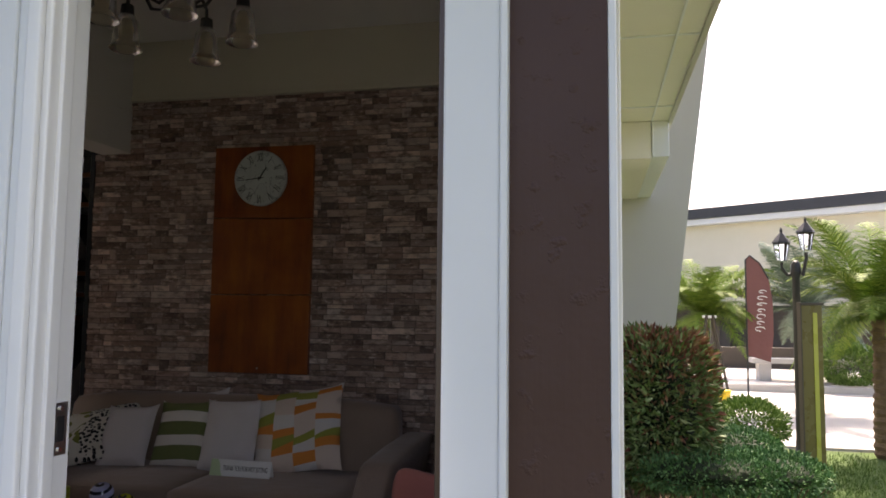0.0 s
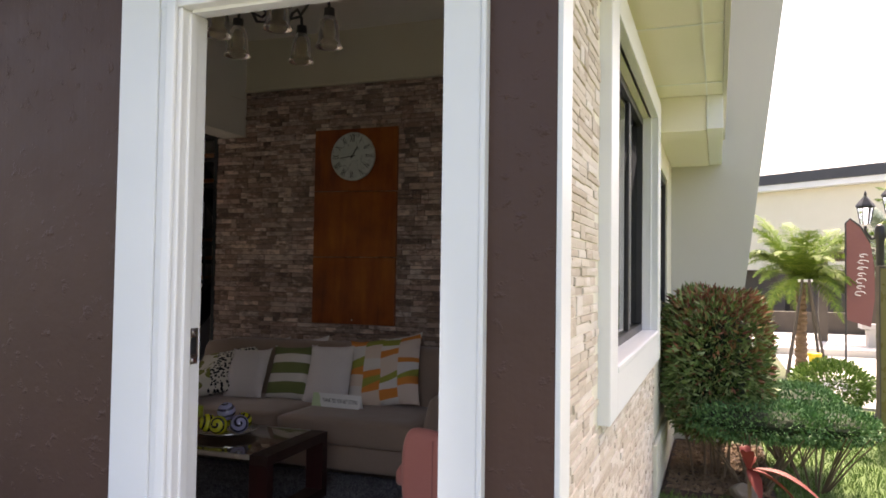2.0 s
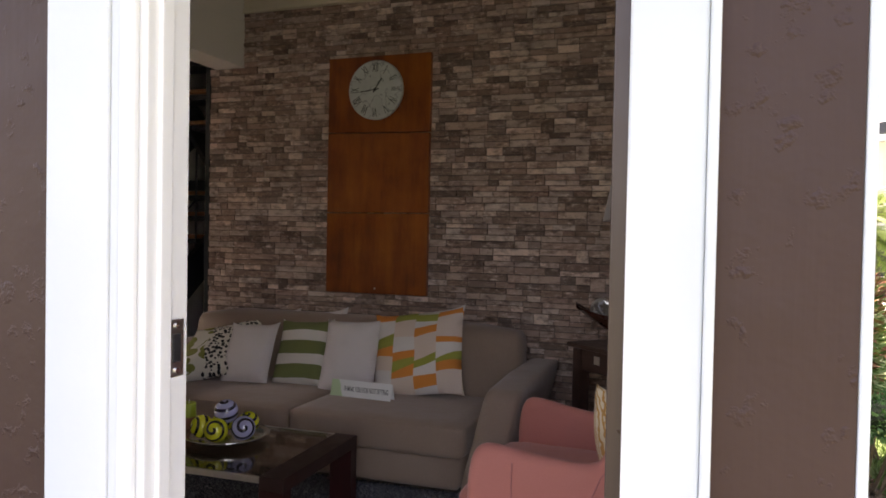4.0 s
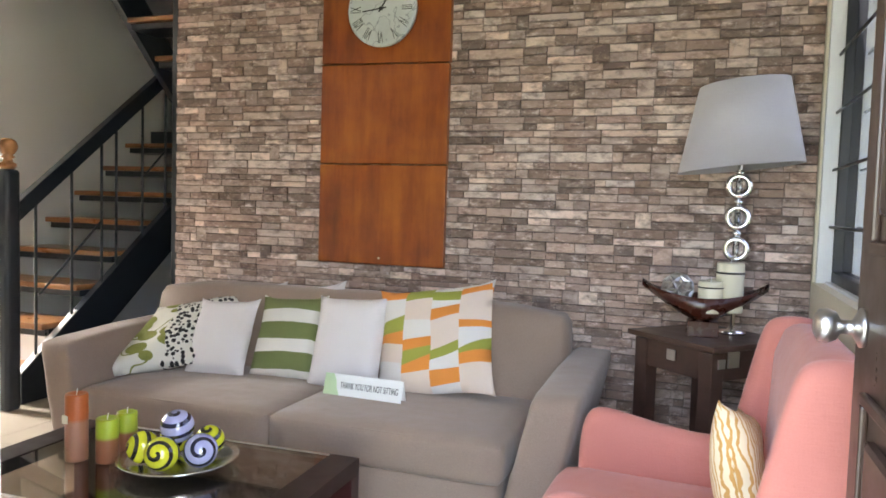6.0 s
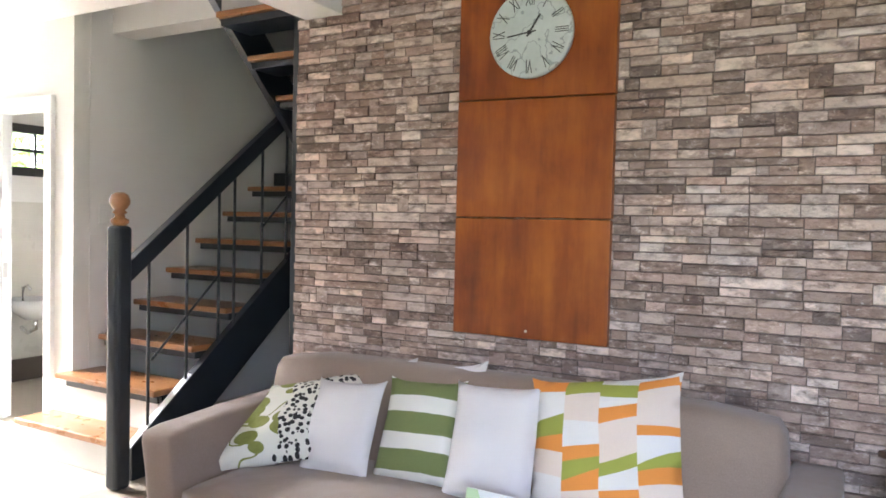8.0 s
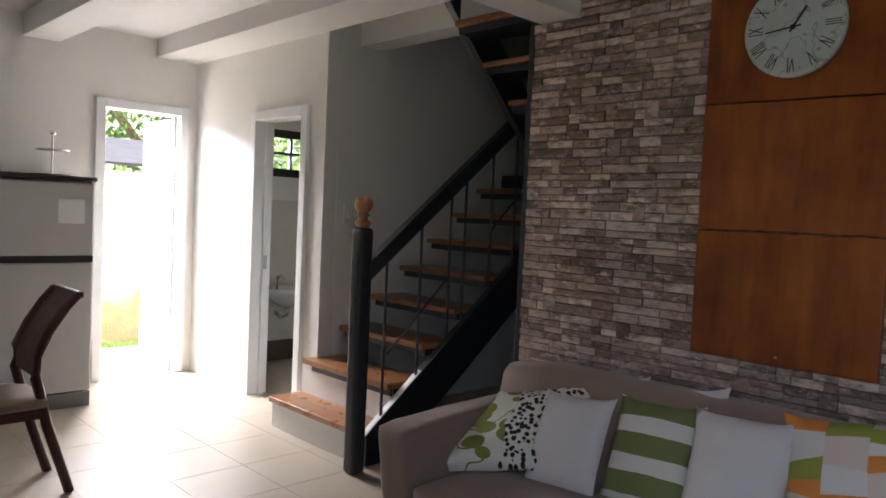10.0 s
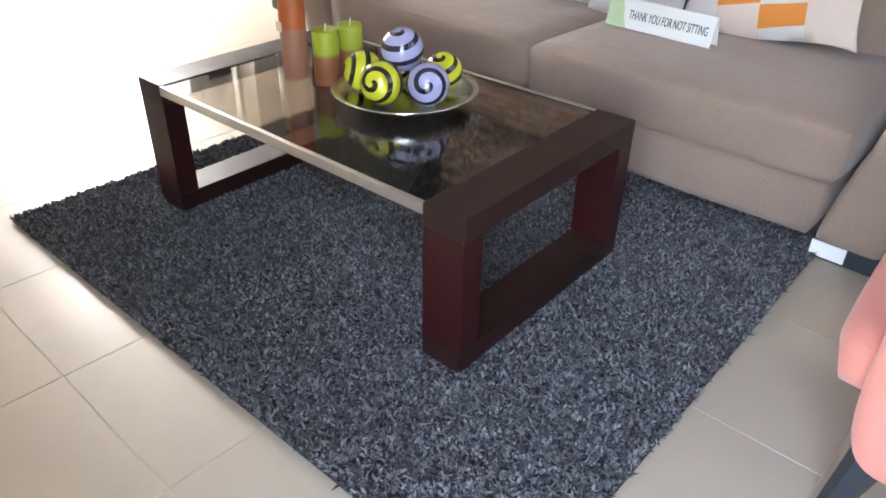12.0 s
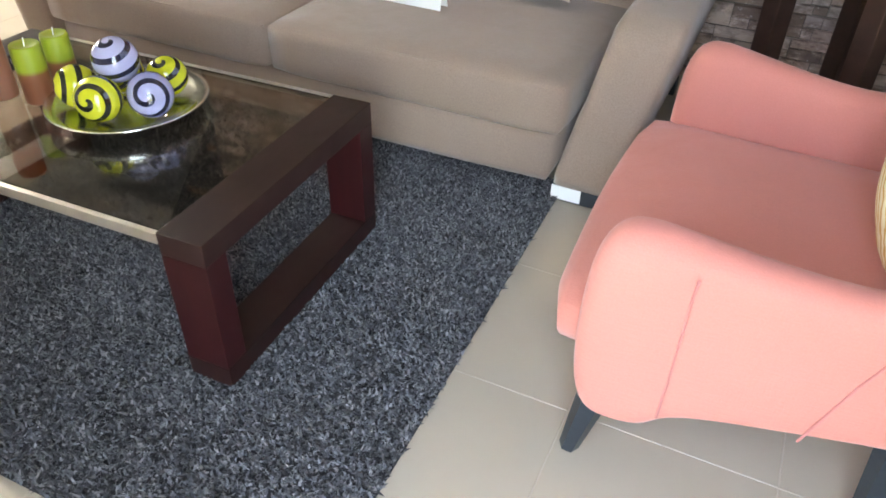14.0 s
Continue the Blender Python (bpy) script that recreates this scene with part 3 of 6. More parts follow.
# side wall with the first window
bm = box(-0.07, 0.128, 1.587, 2.42, -0.3, 5.4)
box(-0.07, 0.128, 4.50, 8.12, -0.3, 0.87, bm=bm)
box(-0.07, 0.128, 4.50, 5.08, 0.87, 5.4, bm=bm)
box(-0.07, 0.128, 5.08, 6.12, 2.10, 5.4, bm=bm)
box(-0.07, 0.128, 6.12, 8.12, 0.87, 5.4, bm=bm)
box(-0.07, 0.128, 2.42, 4.50, -0.3, 0.90, bm=bm)
box(-0.07, 0.128, 2.42, 4.50, 2.31, 5.4, bm=bm)
wall_east = structure("wall_east", bm, M["cream"], "cream painted side wall, partly faced with pale stacked stone", "wall")
structure("plinth", box(0.13, 0.16, 4.66, 6.73, -0.3, 0.12, 0.006), M["cream"], "cream plinth along the foot of the side wall", "trim")


def window(name, y0, y1, z0, z1, x, label, mullions, grille):
    w = thing(name, pose(x, (y0 + y1) / 2, z0), label, "window")
    tagged(w, kind="structure")
    h, d = z1 - z0, (y1 - y0) / 2
    part("window_frame", merge(box(-0.04, 0.04, -d, d, 0, 0.05, 0.004), merge(box(-0.04, 0.04, -d, d, h - 0.05, h, 0.004), merge(box(-0.04, 0.04, -d, -d + 0.05, 0.05, h - 0.05, 0.004), box(-0.04, 0.04, d - 0.05, d, 0.05, h - 0.05, 0.004)))), M["frame_black"], w, "black aluminium frame")
    step = 2 * d / (mullions + 1)
    for i in range(mullions):
        y = -d + step * (i + 1)
        sash = part("sash_bar", box(-0.03, 0.03, y - 0.035, y + 0.035, 0.05, h - 0.05, 0.004), M["frame_black"], w)
        if i == 0:
            part("sash_lock", box(0.03, 0.045, y - 0.012, y + 0.012, 0.12, 0.2, 0.003), M["steel"], sash)
    for i in range(mullions + 1):
        a = -d + step * i + (0.05 if i == 0 else 0.035)
        b = -d + step * (i + 1) - (0.05 if i == mullions else 0.035)
        g = part("pane", box(-0.004 + 0.012 * (i % 2), 0.004 + 0.012 * (i % 2), a, b, 0.05, h - 0.05), M["tinted"], w, "dark tinted glass pane")
    for i in range(grille):
        z = h * (i + 1) / (grille + 1)
        part("grille_bar", rod((-0.055, -d, z), (-0.055, d, z), 0.006, seg=6), M["frame_black"], w)
    return w


window("window_1", 2.42, 4.50, 0.90, 2.31, 0.035, "black framed sliding window in a white surround", 2, 5)
window("window_2", 5.08, 6.12, 0.87, 2.10, 0.075, "black framed narrow side window", 1, 0)
surround = thing("window_surround", pose(0.13, 3.46, 0.71), "white painted raised surround round the side window", "window surround")
tagged(surround, kind="structure")
for b in ((-1.23, -1.02, 0.0, 1.74), (1.02, 1.23, 0.0, 1.74), (-1.02, 1.02, 0.0, 0.20), (-1.02, 1.02, 1.60, 1.74)):
    part("surround_board", box(-0.02, 0.045, b[0], b[1], b[2], b[3], 0.005), M["trim"], surround)
part("window_sill", box(-0.16, 0.05, -1.02, 1.02, 0.17, 0.198, 0.006), M["trim"], surround)
part("reveal", box(-0.19, 0.0, 1.008, 1.04, 0.19, 1.60, 0.003), M["trim"], surround)

# wing wall, soffit and eaves outside
bm = prism([(0.128, -0.4), (0.575, -0.4), (1.30, 5.4), (0.128, 5.4)], 6.73, 6.88)
structure("wall_wing", bm, M["fin"], "grey rendered wing wall with a slanting outer edge", "wall")
soffit = structure("soffit", box(0.13, 0.57, 1.0, 6.73, 2.552, 2.60), M["soffit"], "cream boarded soffit under the eaves", "soffit")
for y in (2.2, 3.4, 4.6):
    part("joint_strip", box(0.13, 0.568, y - 0.006, y + 0.006, 2.546, 2.552), M["trim"], soffit)
part("joint_strip", box(0.462, 0.472, 1.0, 4.95, 2.545, 2.552), M["trim"], soffit)
structure("fascia", box(0.57, 0.60, 1.0, 6.73, 2.54, 2.85, 0.004), M["fin"], "grey fascia board along the eaves", "fascia")
structure("soffit_box", box(0.13, 0.462, 4.96, 6.728, 2.30, 2.551, 0.004), M["soffit"], "cream boxed-in beam below the soffit", "soffit")
structure("soffit_box_end", box(0.466, 0.575, 4.955, 6.728, 2.31, 2.5505, 0.004), M["trim"], "white outer part of the boxed-in beam", "soffit")
structure("pipe_line", rod((0.47, 4.953, 2.31), (0.47, 4.953, 2.55), 0.006), M["trim"], "thin cable clip strip on the boxed beam", "trim")
# out of view: added to close the house and cast its shadow
structure("roof_slab", box(-7.3, 0.9, 0.9, 8.3, 5.4, 5.55), M["fin"], "unseen flat grey roof, added so that the house casts its shadow", "roof")
structure("canopy_front", box(-7.1, 0.56, 0.9, 1.483, 2.75, 2.90), M["fin"], "grey canopy slab above the entrance", "canopy")

# ceilings and beams
structure("ceiling", box(-3.2, -0.07, 1.587, 4.70, 3.16, 3.26), M["ceil"], "plain off-white living room ceiling", "ceiling")
structure("ceiling_dining", box(-7.1, -3.2, 1.587, 4.70, 2.66, 2.76), M["ceil"], "plain white ceiling of the dining side", "ceiling")
structure("ceiling_stairs", box(-7.1, -0.07, 4.70, 8.12, 5.3, 5.4), M["ceil"], "plain ceiling over the stairwell", "ceiling")
structure("beam_living", box(-3.345, -3.11, 1.602, 4.70, 2.365, 3.16, 0.004), M["ceil"], "off-white painted beam beside the stone wall", "beam")
structure("beam_bath", box(-6.75, -3.345, 4.0, 4.345, 2.52, 2.662, 0.004), M["ceil"], "white beam along the bathroom wall", "beam")
structure("beam_stairs", box(-4.915, -3.345, 4.60, 4.78, 2.475, 2.662, 0.004), M["ceil"], "white beam over the foot of the stairs", "beam")
structure("beam_dining", box(-6.75, -3.345, 3.06, 3.30, 2.50, 2.662, 0.004), M["ceil"], "white beam across the dining ceiling", "beam")
structure("wall_upper_stairs", box(-7.1, -3.345, 4.70, 4.78, 2.664, 5.4), M["stairwall"], "plain wall above the stair beam", "wall")

# west wall with the back door, bathroom walls, stairwell wall
bm = box(-6.89, -6.75, 1.587, 3.55, -0.3, 5.4)
box(-6.89, -6.75, 4.27, 4.99, -0.3, 5.4, bm=bm)
box(-6.89, -6.75, 3.55, 4.27, 2.15, 5.4, bm=bm)
box(-6.89, -6.75, 4.99, 5.75, -0.3, 1.66, bm=bm)
box(-6.89, -6.75, 4.99, 5.75, 2.08, 5.4, bm=bm)
box(-6.89, -6.75, 5.75, 8.12, -0.3, 5.4, bm=bm)
structure("wall_west", bm, M["wall"], "white painted wall with the open back door", "wall")
bm = box(-6.75, -5.82, 4.345, 4.45, 0.0, 2.70)
box(-5.09, -4.915, 4.345, 4.45, 0.0, 2.70, bm=bm)
box(-5.82, -5.09, 4.345, 4.45, 2.07, 2.70, bm=bm)
structure("wall_bath", bm, M["wall"], "white painted wall with the bathroom doorway", "wall")
structure("wall_stairs", box(-4.985, -4.915, 4.452, 8.0, 0.0, 5.4), M["stairwall"], "pale grey stairwell wall", "wall")
structure("wall_bath_north", box(-6.75, -4.985, 6.10, 6.20, 0.0, 2.7), M["bathwall"], "beige tiled far wall of the bathroom", "wall")
structure("wall_bath_lining", box(-6.749, -6.735, 4.452, 6.10, 0.0, 1.45), M["bathwall"], "beige wall tiles up to shoulder height", "wall")
structure("ceiling_bath", box(-6.75, -4.985, 4.452, 6.10, 2.6, 2.65), M["ceil"], "plain bathroom ceiling", "ceiling")
w3 = thing("window_3", pose(-6.80, 5.37, 1.66, 0, 0, 90) @ Matrix.Diagonal((0.88, 1, 1, 1)), "small black framed bathroom window", "window")
tagged(w3, kind="structure")
part("window_frame", merge(box(-0.43, 0.43, -0.075, 0.03, 0, 0.07), merge(box(-0.43, 0.43, -0.045, 0.03, 0.35, 0.42), merge(box(-0.43, -0.35, -0.045, 0.03, 0.07, 0.35), box(0.35, 0.43, -0.045, 0.03, 0.07, 0.35)))), M["frame_black"], w3)
for x in (-0.12, 0.12):
    part("sash_bar", box(x - 0.012, x + 0.012, -0.03, 0.02, 0.07, 0.35), M["frame_black"], w3)
part("sash_bar", box(-0.35, 0.35, -0.028, 0.018, 0.20, 0.222), M["frame_black"], w3)
part("pane", box(-0.35, 0.35, -0.004, 0.004, 0.07, 0.35), M["pane"], w3).visible_shadow = False


def doorway(name, m, w, h, label):
    """A white frame, w wide inside, standing on the local x axis."""
    d = thing(name, m, label, "door frame")
    tagged(d, kind="structure")
    for s in (-1, 1):
        part("casing", box(min(s * w / 2, s * (w / 2 + 0.07)), max(s * w / 2, s * (w / 2 + 0.07)), -0.03, 0.13, 0, h + 0.07, 0.006), M["trim"], d)
        part("jamb_stop", box(min(s * (w / 2 - 0.025), s * w / 2), max(s * (w / 2 - 0.025), s * w / 2), 0.05, 0.09, 0, h, 0.003), M["trim"], d)
    part("head", box(-w / 2, w / 2, -0.03, 0.13, h, h + 0.07, 0.006), M["trim"], d)
    return d


bath_door = doorway("door_2", pose(-5.455, 4.345, 0), 0.59, 2.0, "white painted bathroom door frame, doorway open")
part("strike_plate", box(-0.2695, -0.2665, 0.055, 0.085, 0.93, 1.03, 0.001), M["steel"], bath_door)
back_door = doorway("door_3", pose(-6.75, 3.91, 0, 0, 0, 90), 0.58, 2.08, "white painted back door frame, door open to the yard")
leaf = thing("back_door_leaf", pose(-6.90, 4.20, 0, 0, 0, 176), "white flush door standing open to the yard", "door")
part("panel", box(0.0, 0.57, 0.0, 0.035, 0.012, 2.06, 0.003), M["trim"], leaf)
for z in (0.42, 1.45, 1.80):
    part("hinge", box(-0.035, 0.03, 0.035, 0.043, z - 0.045, z + 0.045, 0.002), M["steel"], leaf)


def floor_tiles():
    """Tiles of 40 cm; joints at x = -1.658 and y = 2.778."""
    me = bpy.data.meshes.new("tile")
    b = box(-0.1988, 0.1988, -0.1988, 0.1988, -0.004, 0.0, 0.0008, 1)
    b.to_mesh(me)
    b.free()
    me.materials.append(M["tile"])
    for i in range(-14, 5):
        for j in range(-3, 5):
            x, y = -1.458 + 0.4 * i, 2.578 + 0.4 * j
            if -7.1 < x < 0.05 and 1.45 < y < 4.7:
                ob = new("tile", me)
                ob.location, ob.parent = (x, y, 0.0), floor


# ---- stairs ----
stair = thing("staircase", pose(-4.09, 4.05, 0), "open black steel staircase with brown wooden treads", "stairs")
RISE, RUN = 0.195, 0.252
part("lowest_riser", box(-0.90, 0.0, 0.02, 0.40, 0.0, 0.155), M["wall"], stair, "white plastered foot of the stairs")
for i in range(8):
    z, y = 0.19 + RISE * i + (0.035 if i == 1 else 0.045 if i else 0.0), RUN * i - (0.045 if i else 0.0)
    x0 = -0.92 if i == 0 else -0.865 if i == 1 else -0.822
    tr = part("tread", box(x0, -0.005, y, y + 0.30, z - 0.035, z, 0.008), M["tread"], stair, "varnished reddish-brown wooden tread")
    if i:
        part("tread_support", box(-0.80, -0.01, y + 0.03, y + 0.27, z - 0.075, z - 0.036, 0.003), M["black"], tr, "black steel tray under the tread")
part("second_riser", box(-0.905, -0.01, RUN - 0.01, RUN + 0.01, 0.19, 0.38), M["stairwall"], stair)
part("stringer", prism([(0.03, 0.0), (0.22, 0.0), (1.95, 1.36), (1.95, 1.69), (0.03, 0.172)], 0.0, 0.05, 0.003), M["black"], stair).matrix_local = pose(0.05, 0, 0, 0, 0, 90)
# reflected light along the stringer's top edge, put in as a pale bar
part("stringer_cap", bar((0.025, 0.0, 0.153), (0.025, 0.42, 0.484), 0.046, 0.005), M["stairwall"], stair, "pale strip at the foot of the stringer, painted as reflected light")
newel = part("newel_post", box(0.03, 0.12, -0.115, -0.025, 0.0, 1.302, 0.022, 3), M["black"], stair)
part("finial", turned([(0.03, 1.345), (0.043, 1.36), (0.043, 1.375), (0.026, 1.385), (0.022, 1.40), (0.036, 1.41), (0.024, 1.42), (0.036, 1.432), (0.047, 1.452), (0.049, 1.47), (0.04, 1.495), (0.02, 1.508)], 24, m=Matrix.Translation((0.075, -0.07, -0.043))), M["tread"], newel, "turned wooden ball finial", True)
part("handrail", bar((0.03, -0.03, 1.04), (0.03, 1.60, 2.34), 0.055, 0.085), M["black"], stair)
for i, y in enumerate((0.14, 0.39, 0.62, 0.74, 0.97, 1.19, 1.40)):
    zt, zb = 1.04 + (y + 0.03) * 0.797, max(0.14 + y * 0.80, 0.0)
    part("baluster", rod((0.03, y, zb), (0.03, y, zt), 0.0085, seg=8), M["black"], stair)
part("brace", rod((0.03, 0.16, 0.60), (0.03, 0.62, 1.02), 0.007, seg=8), M["black"], stair)
part("brace", rod((0.03, 0.97, 1.30), (0.03, 1.19, 1.50), 0.007, seg=8), M["black"], stair)
part("landing", box(-0.81, 0.95, 2.0, 3.0, 1.62, 1.72), M["black"], stair)
part("upper_stringer", prism([(1.50, 1.55), (1.70, 1.66), (0.20, 3.16), (0.0, 3.05)], 0.0, 0.05, 0.003), M["black"], stair).matrix_local = pose(0.10, 0, 0, 0, 0, 90)
for i in range(5):
    z, y = 1.92 + 0.19 * i, 1.36 - 0.245 * i
    tr = part("tread", box(0.10, 0.98, y - 0.12, y + 0.17, z - 0.035, z, 0.008), M["tread"], stair)
    part("tread_support", box(0.11, 0.97, y - 0.09, y + 0.14, z - 0.075, z - 0.036, 0.003), M["black"], tr)
for i, y in enumerate((1.2, 0.95, 0.72)):
    part("baluster", rod((0.95, y, 1.95 + (1.36 - y) * 0.78), (0.95, y, 3.4), 0.0085, seg=8), M["black"], stair)
part("corner_post", box(0.57, 0.61, 0.61, 0.65, 0.0, 2.47, 0.004), M["black"], stair)
part("under_rail", bar((0.10, 1.0, 0.20), (0.56, 0.63, 0.20), 0.04, 0.05), M["black"], stair)
sw = thing("light_switch", pose(-4.913, 4.55, 1.36), "small white light switch plate on the stair wall", "switch")
part("plate", box(0.0, 0.008, -0.04, 0.04, -0.06, 0.06, 0.003), M["ceramic"], sw)
part("rocker", box(0.008, 0.012, -0.015, 0.015, -0.025, 0.025, 0.002), M["ceramic"], sw)

# ---- living room ----
# three wooden squares on the wall, and the clock
wood_panel = thing("wall_panel", pose(-2.08, 4.535, 0.862), "three square orange-brown wooden boards in a column on the stone wall", "wall panel")
for i, (z0, z1) in enumerate(((0.002, 0.513), (0.518, 1.021), (1.026, 1.508))):
    board = box(-0.352 + 0.002 * i, 0.352 + 0.003 * i, -0.032 - 0.002 * i, 0.0, z0, z1, 0.004)
    for v in board.verts:
        # the upper edges run slightly out of level
        v.co.z += (-0.006 * v.co.x / 0.35) if i == 1 and v.co.z > 0.8 or i == 2 and v.co.z < 1.3 else 0.0
    part("board", board, M["panel"], wood_panel)
part("nail", rod((0.0, -0.036, 0.035), (0.0, -0.028, 0.035), 0.006), M["steel"], wood_panel)
clock = thing("wall_clock", pose(-2.083, 4.493, 2.15), "round pale mint wall clock with worn Roman numerals", "clock")
part("case", turned([(0.175, -0.004), (0.186, 0.0), (0.187, 0.018), (0.182, 0.026), (0.172, 0.026)], 48, m=pose(0, 0, 0, 90)), M["clock"], clock, smooth=True)
for i, numeral in enumerate(("XII", "I", "II", "III", "IV", "V", "VI", "VII", "VIII", "IX", "X", "XI")):
    lettering(numeral, 0.050, M["ink"], clock, pose(0, -0.0275, 0, 90) @ pose(0, 0, 0, 0, 0, -30 * i) @ pose(0, 0.137, 0) @ Matrix.Diagonal((0.70, 1.65, 1, 1)), "numeral")
part("hour_hand", merge(box(-0.004, 0.004, -0.031, -0.029, -0.02, 0.085), turned([(0.0, 0.06), (0.011, 0.075), (0.0, 0.105)], 8)), M["ink"], clock).matrix_local = pose(0, 0, 0, 0, 33, 0)
clock.children[-1].location.y = -0.001
part("minute_hand", merge(box(-0.003, 0.003, -0.034, -0.032, -0.03, 0.10), turned([(0.0, -0.0), (0.002, 0.08), (0.0, 0.1)], 6, m=Matrix.Translation((0, -0.033, 0)))), M["ink"], clock).matrix_local = pose(0, 0, 0, 0, -97, 0)
part("hub", rod((0, -0.036, 0), (0, -0.026, 0), 0.009), M["ink"], clock)

# sofa
sofa = thing("sofa", pose(-2.06, 3.47, 0), "taupe linen two-cushion sofa with flared arms", "sofa")
part("base", cushion(-0.905, 0.905, 0.015, 0.95, 0.05, 0.215, 0.02, 0.004), M["sofa"], sofa, smooth=True)
part("seat_cushion", cushion(-0.93, -0.003, -0.01, 0.74, 0.205, 0.362, 0.028, 0.007, 9), M["sofa"], sofa, smooth=True)
part("seat_cushion", cushion(0.003, 0.93, -0.01, 0.74, 0.205, 0.362, 0.028, 0.007, 9), M["sofa"], sofa, smooth=True)

for side in [ob for ob in sofa.children if ob.name.startswith("seat_cushion")]:
    x0, x1 = (-0.925, -0.008) if min(v.co.x for v in side.data.vertices) < -0.5 else (0.008, 0.925)
    part("piping", tube([(x0, 0.004, 0.346), ((x0 + x1) / 2, -0.004, 0.352), (x1, 0.004, 0.346)], 0.0035, seg=6), M["sofa"], side)


def lean(bm, back, out=0.0, z0=0.0):
    for v in bm.verts:
        v.co.y += back * (v.co.z - z0)
        v.co.x += out * (v.co.z - z0)
    return bm


part("backrest", lean(cushion(-1.13, 1.01, 0.70, 0.93, 0.20, 0.735, 0.07, 0.02, 8), 0.16, 0, 0.745), M["sofa"], sofa, smooth=True)
for s in (-1, 1):
    b = lean(cushion(min(s * 0.905, s * 1.085), max(s * 0.905, s * 1.085), 0.0, 0.98, 0.05, 0.555, 0.034, 0.004, 9), 0.0, s * 0.22, 0.05)
    for v in b.verts:
        v.co.y += 0.12 * max(0.0, 0.3 - v.co.y) * (v.co.z - 0.05)
        v.co.z -= 0.05 * max(0.0, 0.45 - v.co.y) * (1 if v.co.z > 0.3 else 0)
    part("armrest", b, M["sofa"], sofa, smooth=True)
    for y in (0.06, 0.9):
        ft = part("foot", box(s * 1.0 - 0.09, s * 1.0 + 0.09, y - 0.03, y + 0.03, 0.0, 0.055, 0.004), M["black"], sofa, "dark low sofa foot")
        if s > 0 and y < 0.5:
            part("tag", box(s * 1.0 - 0.085, s * 1.0 + 0.0, y - 0.034, y - 0.0305, 0.008, 0.05), M["card"], ft, "small white label stuck on the foot")


def pillow(name, material, w, h, m, label, thick=0.062, category="pillow", group="pillows on the sofa"):
    """A filled square pillow: corners drawn out, seam round the edge."""
    bm = bmesh.new()
    n = 16
    for side in (-1, 1):
        rows = []
        for i in range(n + 1):
            row = []
            for j in range(n + 1):
                u, v = 2 * i / n - 1, 2 * j / n - 1
                t = max(0.0, (1 - u ** 4) * (1 - v ** 4)) ** 0.55
                x = u * w / 2 * (1 - 0.045 * (1 - v ** 4)) * (1 + 0.03 * (u * v) ** 6)
                z = v * h / 2 * (1 - 0.045 * (1 - u ** 4)) * (1 + 0.05 * (u * v) ** 6)
                y = side * thick * t
                d = noise.noise(Vector((x * 7 + w * 40, z * 7 + h * 30, side))) * 0.018 * (0.3 + t)
                row.append(bm.verts.new((x, y + d * side, z)))
            rows.append(row)
        for i in range(n):
            for j in range(n):
                f = (rows[i][j], rows[i + 1][j], rows[i + 1][j + 1], rows[i][j + 1])
                bm.faces.new(f if side < 0 else f[::-1])
    bmesh.ops.remove_doubles(bm, verts=bm.verts, dist=0.0008)
    ob = part(name, bm, material, None, "", True)
    ob.matrix_world = m
    return tagged(ob, label, category, group)


def leaning(x, y, tilt, spin, turn, h, z=0.37):
    """Stands on the seat at x, y; leans back by tilt, rolls by spin, turns by turn."""
    return pose(x, y, z) @ pose(0, 0, 0, 0, 0, turn) @ pose(0, 0, 0, -tilt, 0, 0) @ pose(0, 0, h * 0.47, 0, spin, 0)


LEAF_X = Vector((0.92, 0.36, 0.08)).normalized()
LEAF_Y = Vector((-0.25, 0.72, 0.62)).cross(LEAF_X).normalized()
LEAF_LIE = Matrix((LEAF_X, LEAF_Y, LEAF_X.cross(LEAF_Y))).transposed().to_4x4()
LEAF_LIE.translation = (-2.87, 3.965, 0.515)
slumped = pillow("pillow", M["leafprint"], 0.49, 0.41, LEAF_LIE, "cream pillow printed with green leaves and black dots")
for v in slumped.data.vertices:
    v.co.x += 0.45 * v.co.z
    v.co.z += 0.14 * v.co.x
pillow("pillow", M["offwhite"], 0.305, 0.39, leaning(-2.64, 3.89, 31, -3, 6, 0.39, 0.36), "plain off-white pillow leaning on the leaf pillow")
pillow("pillow", M["stripe"], 0.335, 0.41, leaning(-2.335, 3.98, 27, -3, 2, 0.41, 0.358), "olive green and white striped pillow")
pillow("pillow", M["offwhite"], 0.345, 0.435, leaning(-2.01, 3.96, 27, -3, 3, 0.435, 0.358), "plain off-white pillow beside the striped one")
pillow("pillow", M["patch"], 0.54, 0.50, leaning(-1.61, 3.98, 26, -10, -3, 0.50), "patchwork pillow in orange, olive and cream")
pillow("pillow", M["offwhite"], 0.40, 0.40, leaning(-2.66, 4.13, 22, -7, 2, 0.42), "off-white pillow tucked behind the striped one", 0.05)
pillow("pillow", M["offwhite"], 0.42, 0.42, leaning(-2.33, 4.12, 22, -9, 0, 0.44), "off-white pillow tucked behind the plain one", 0.05)

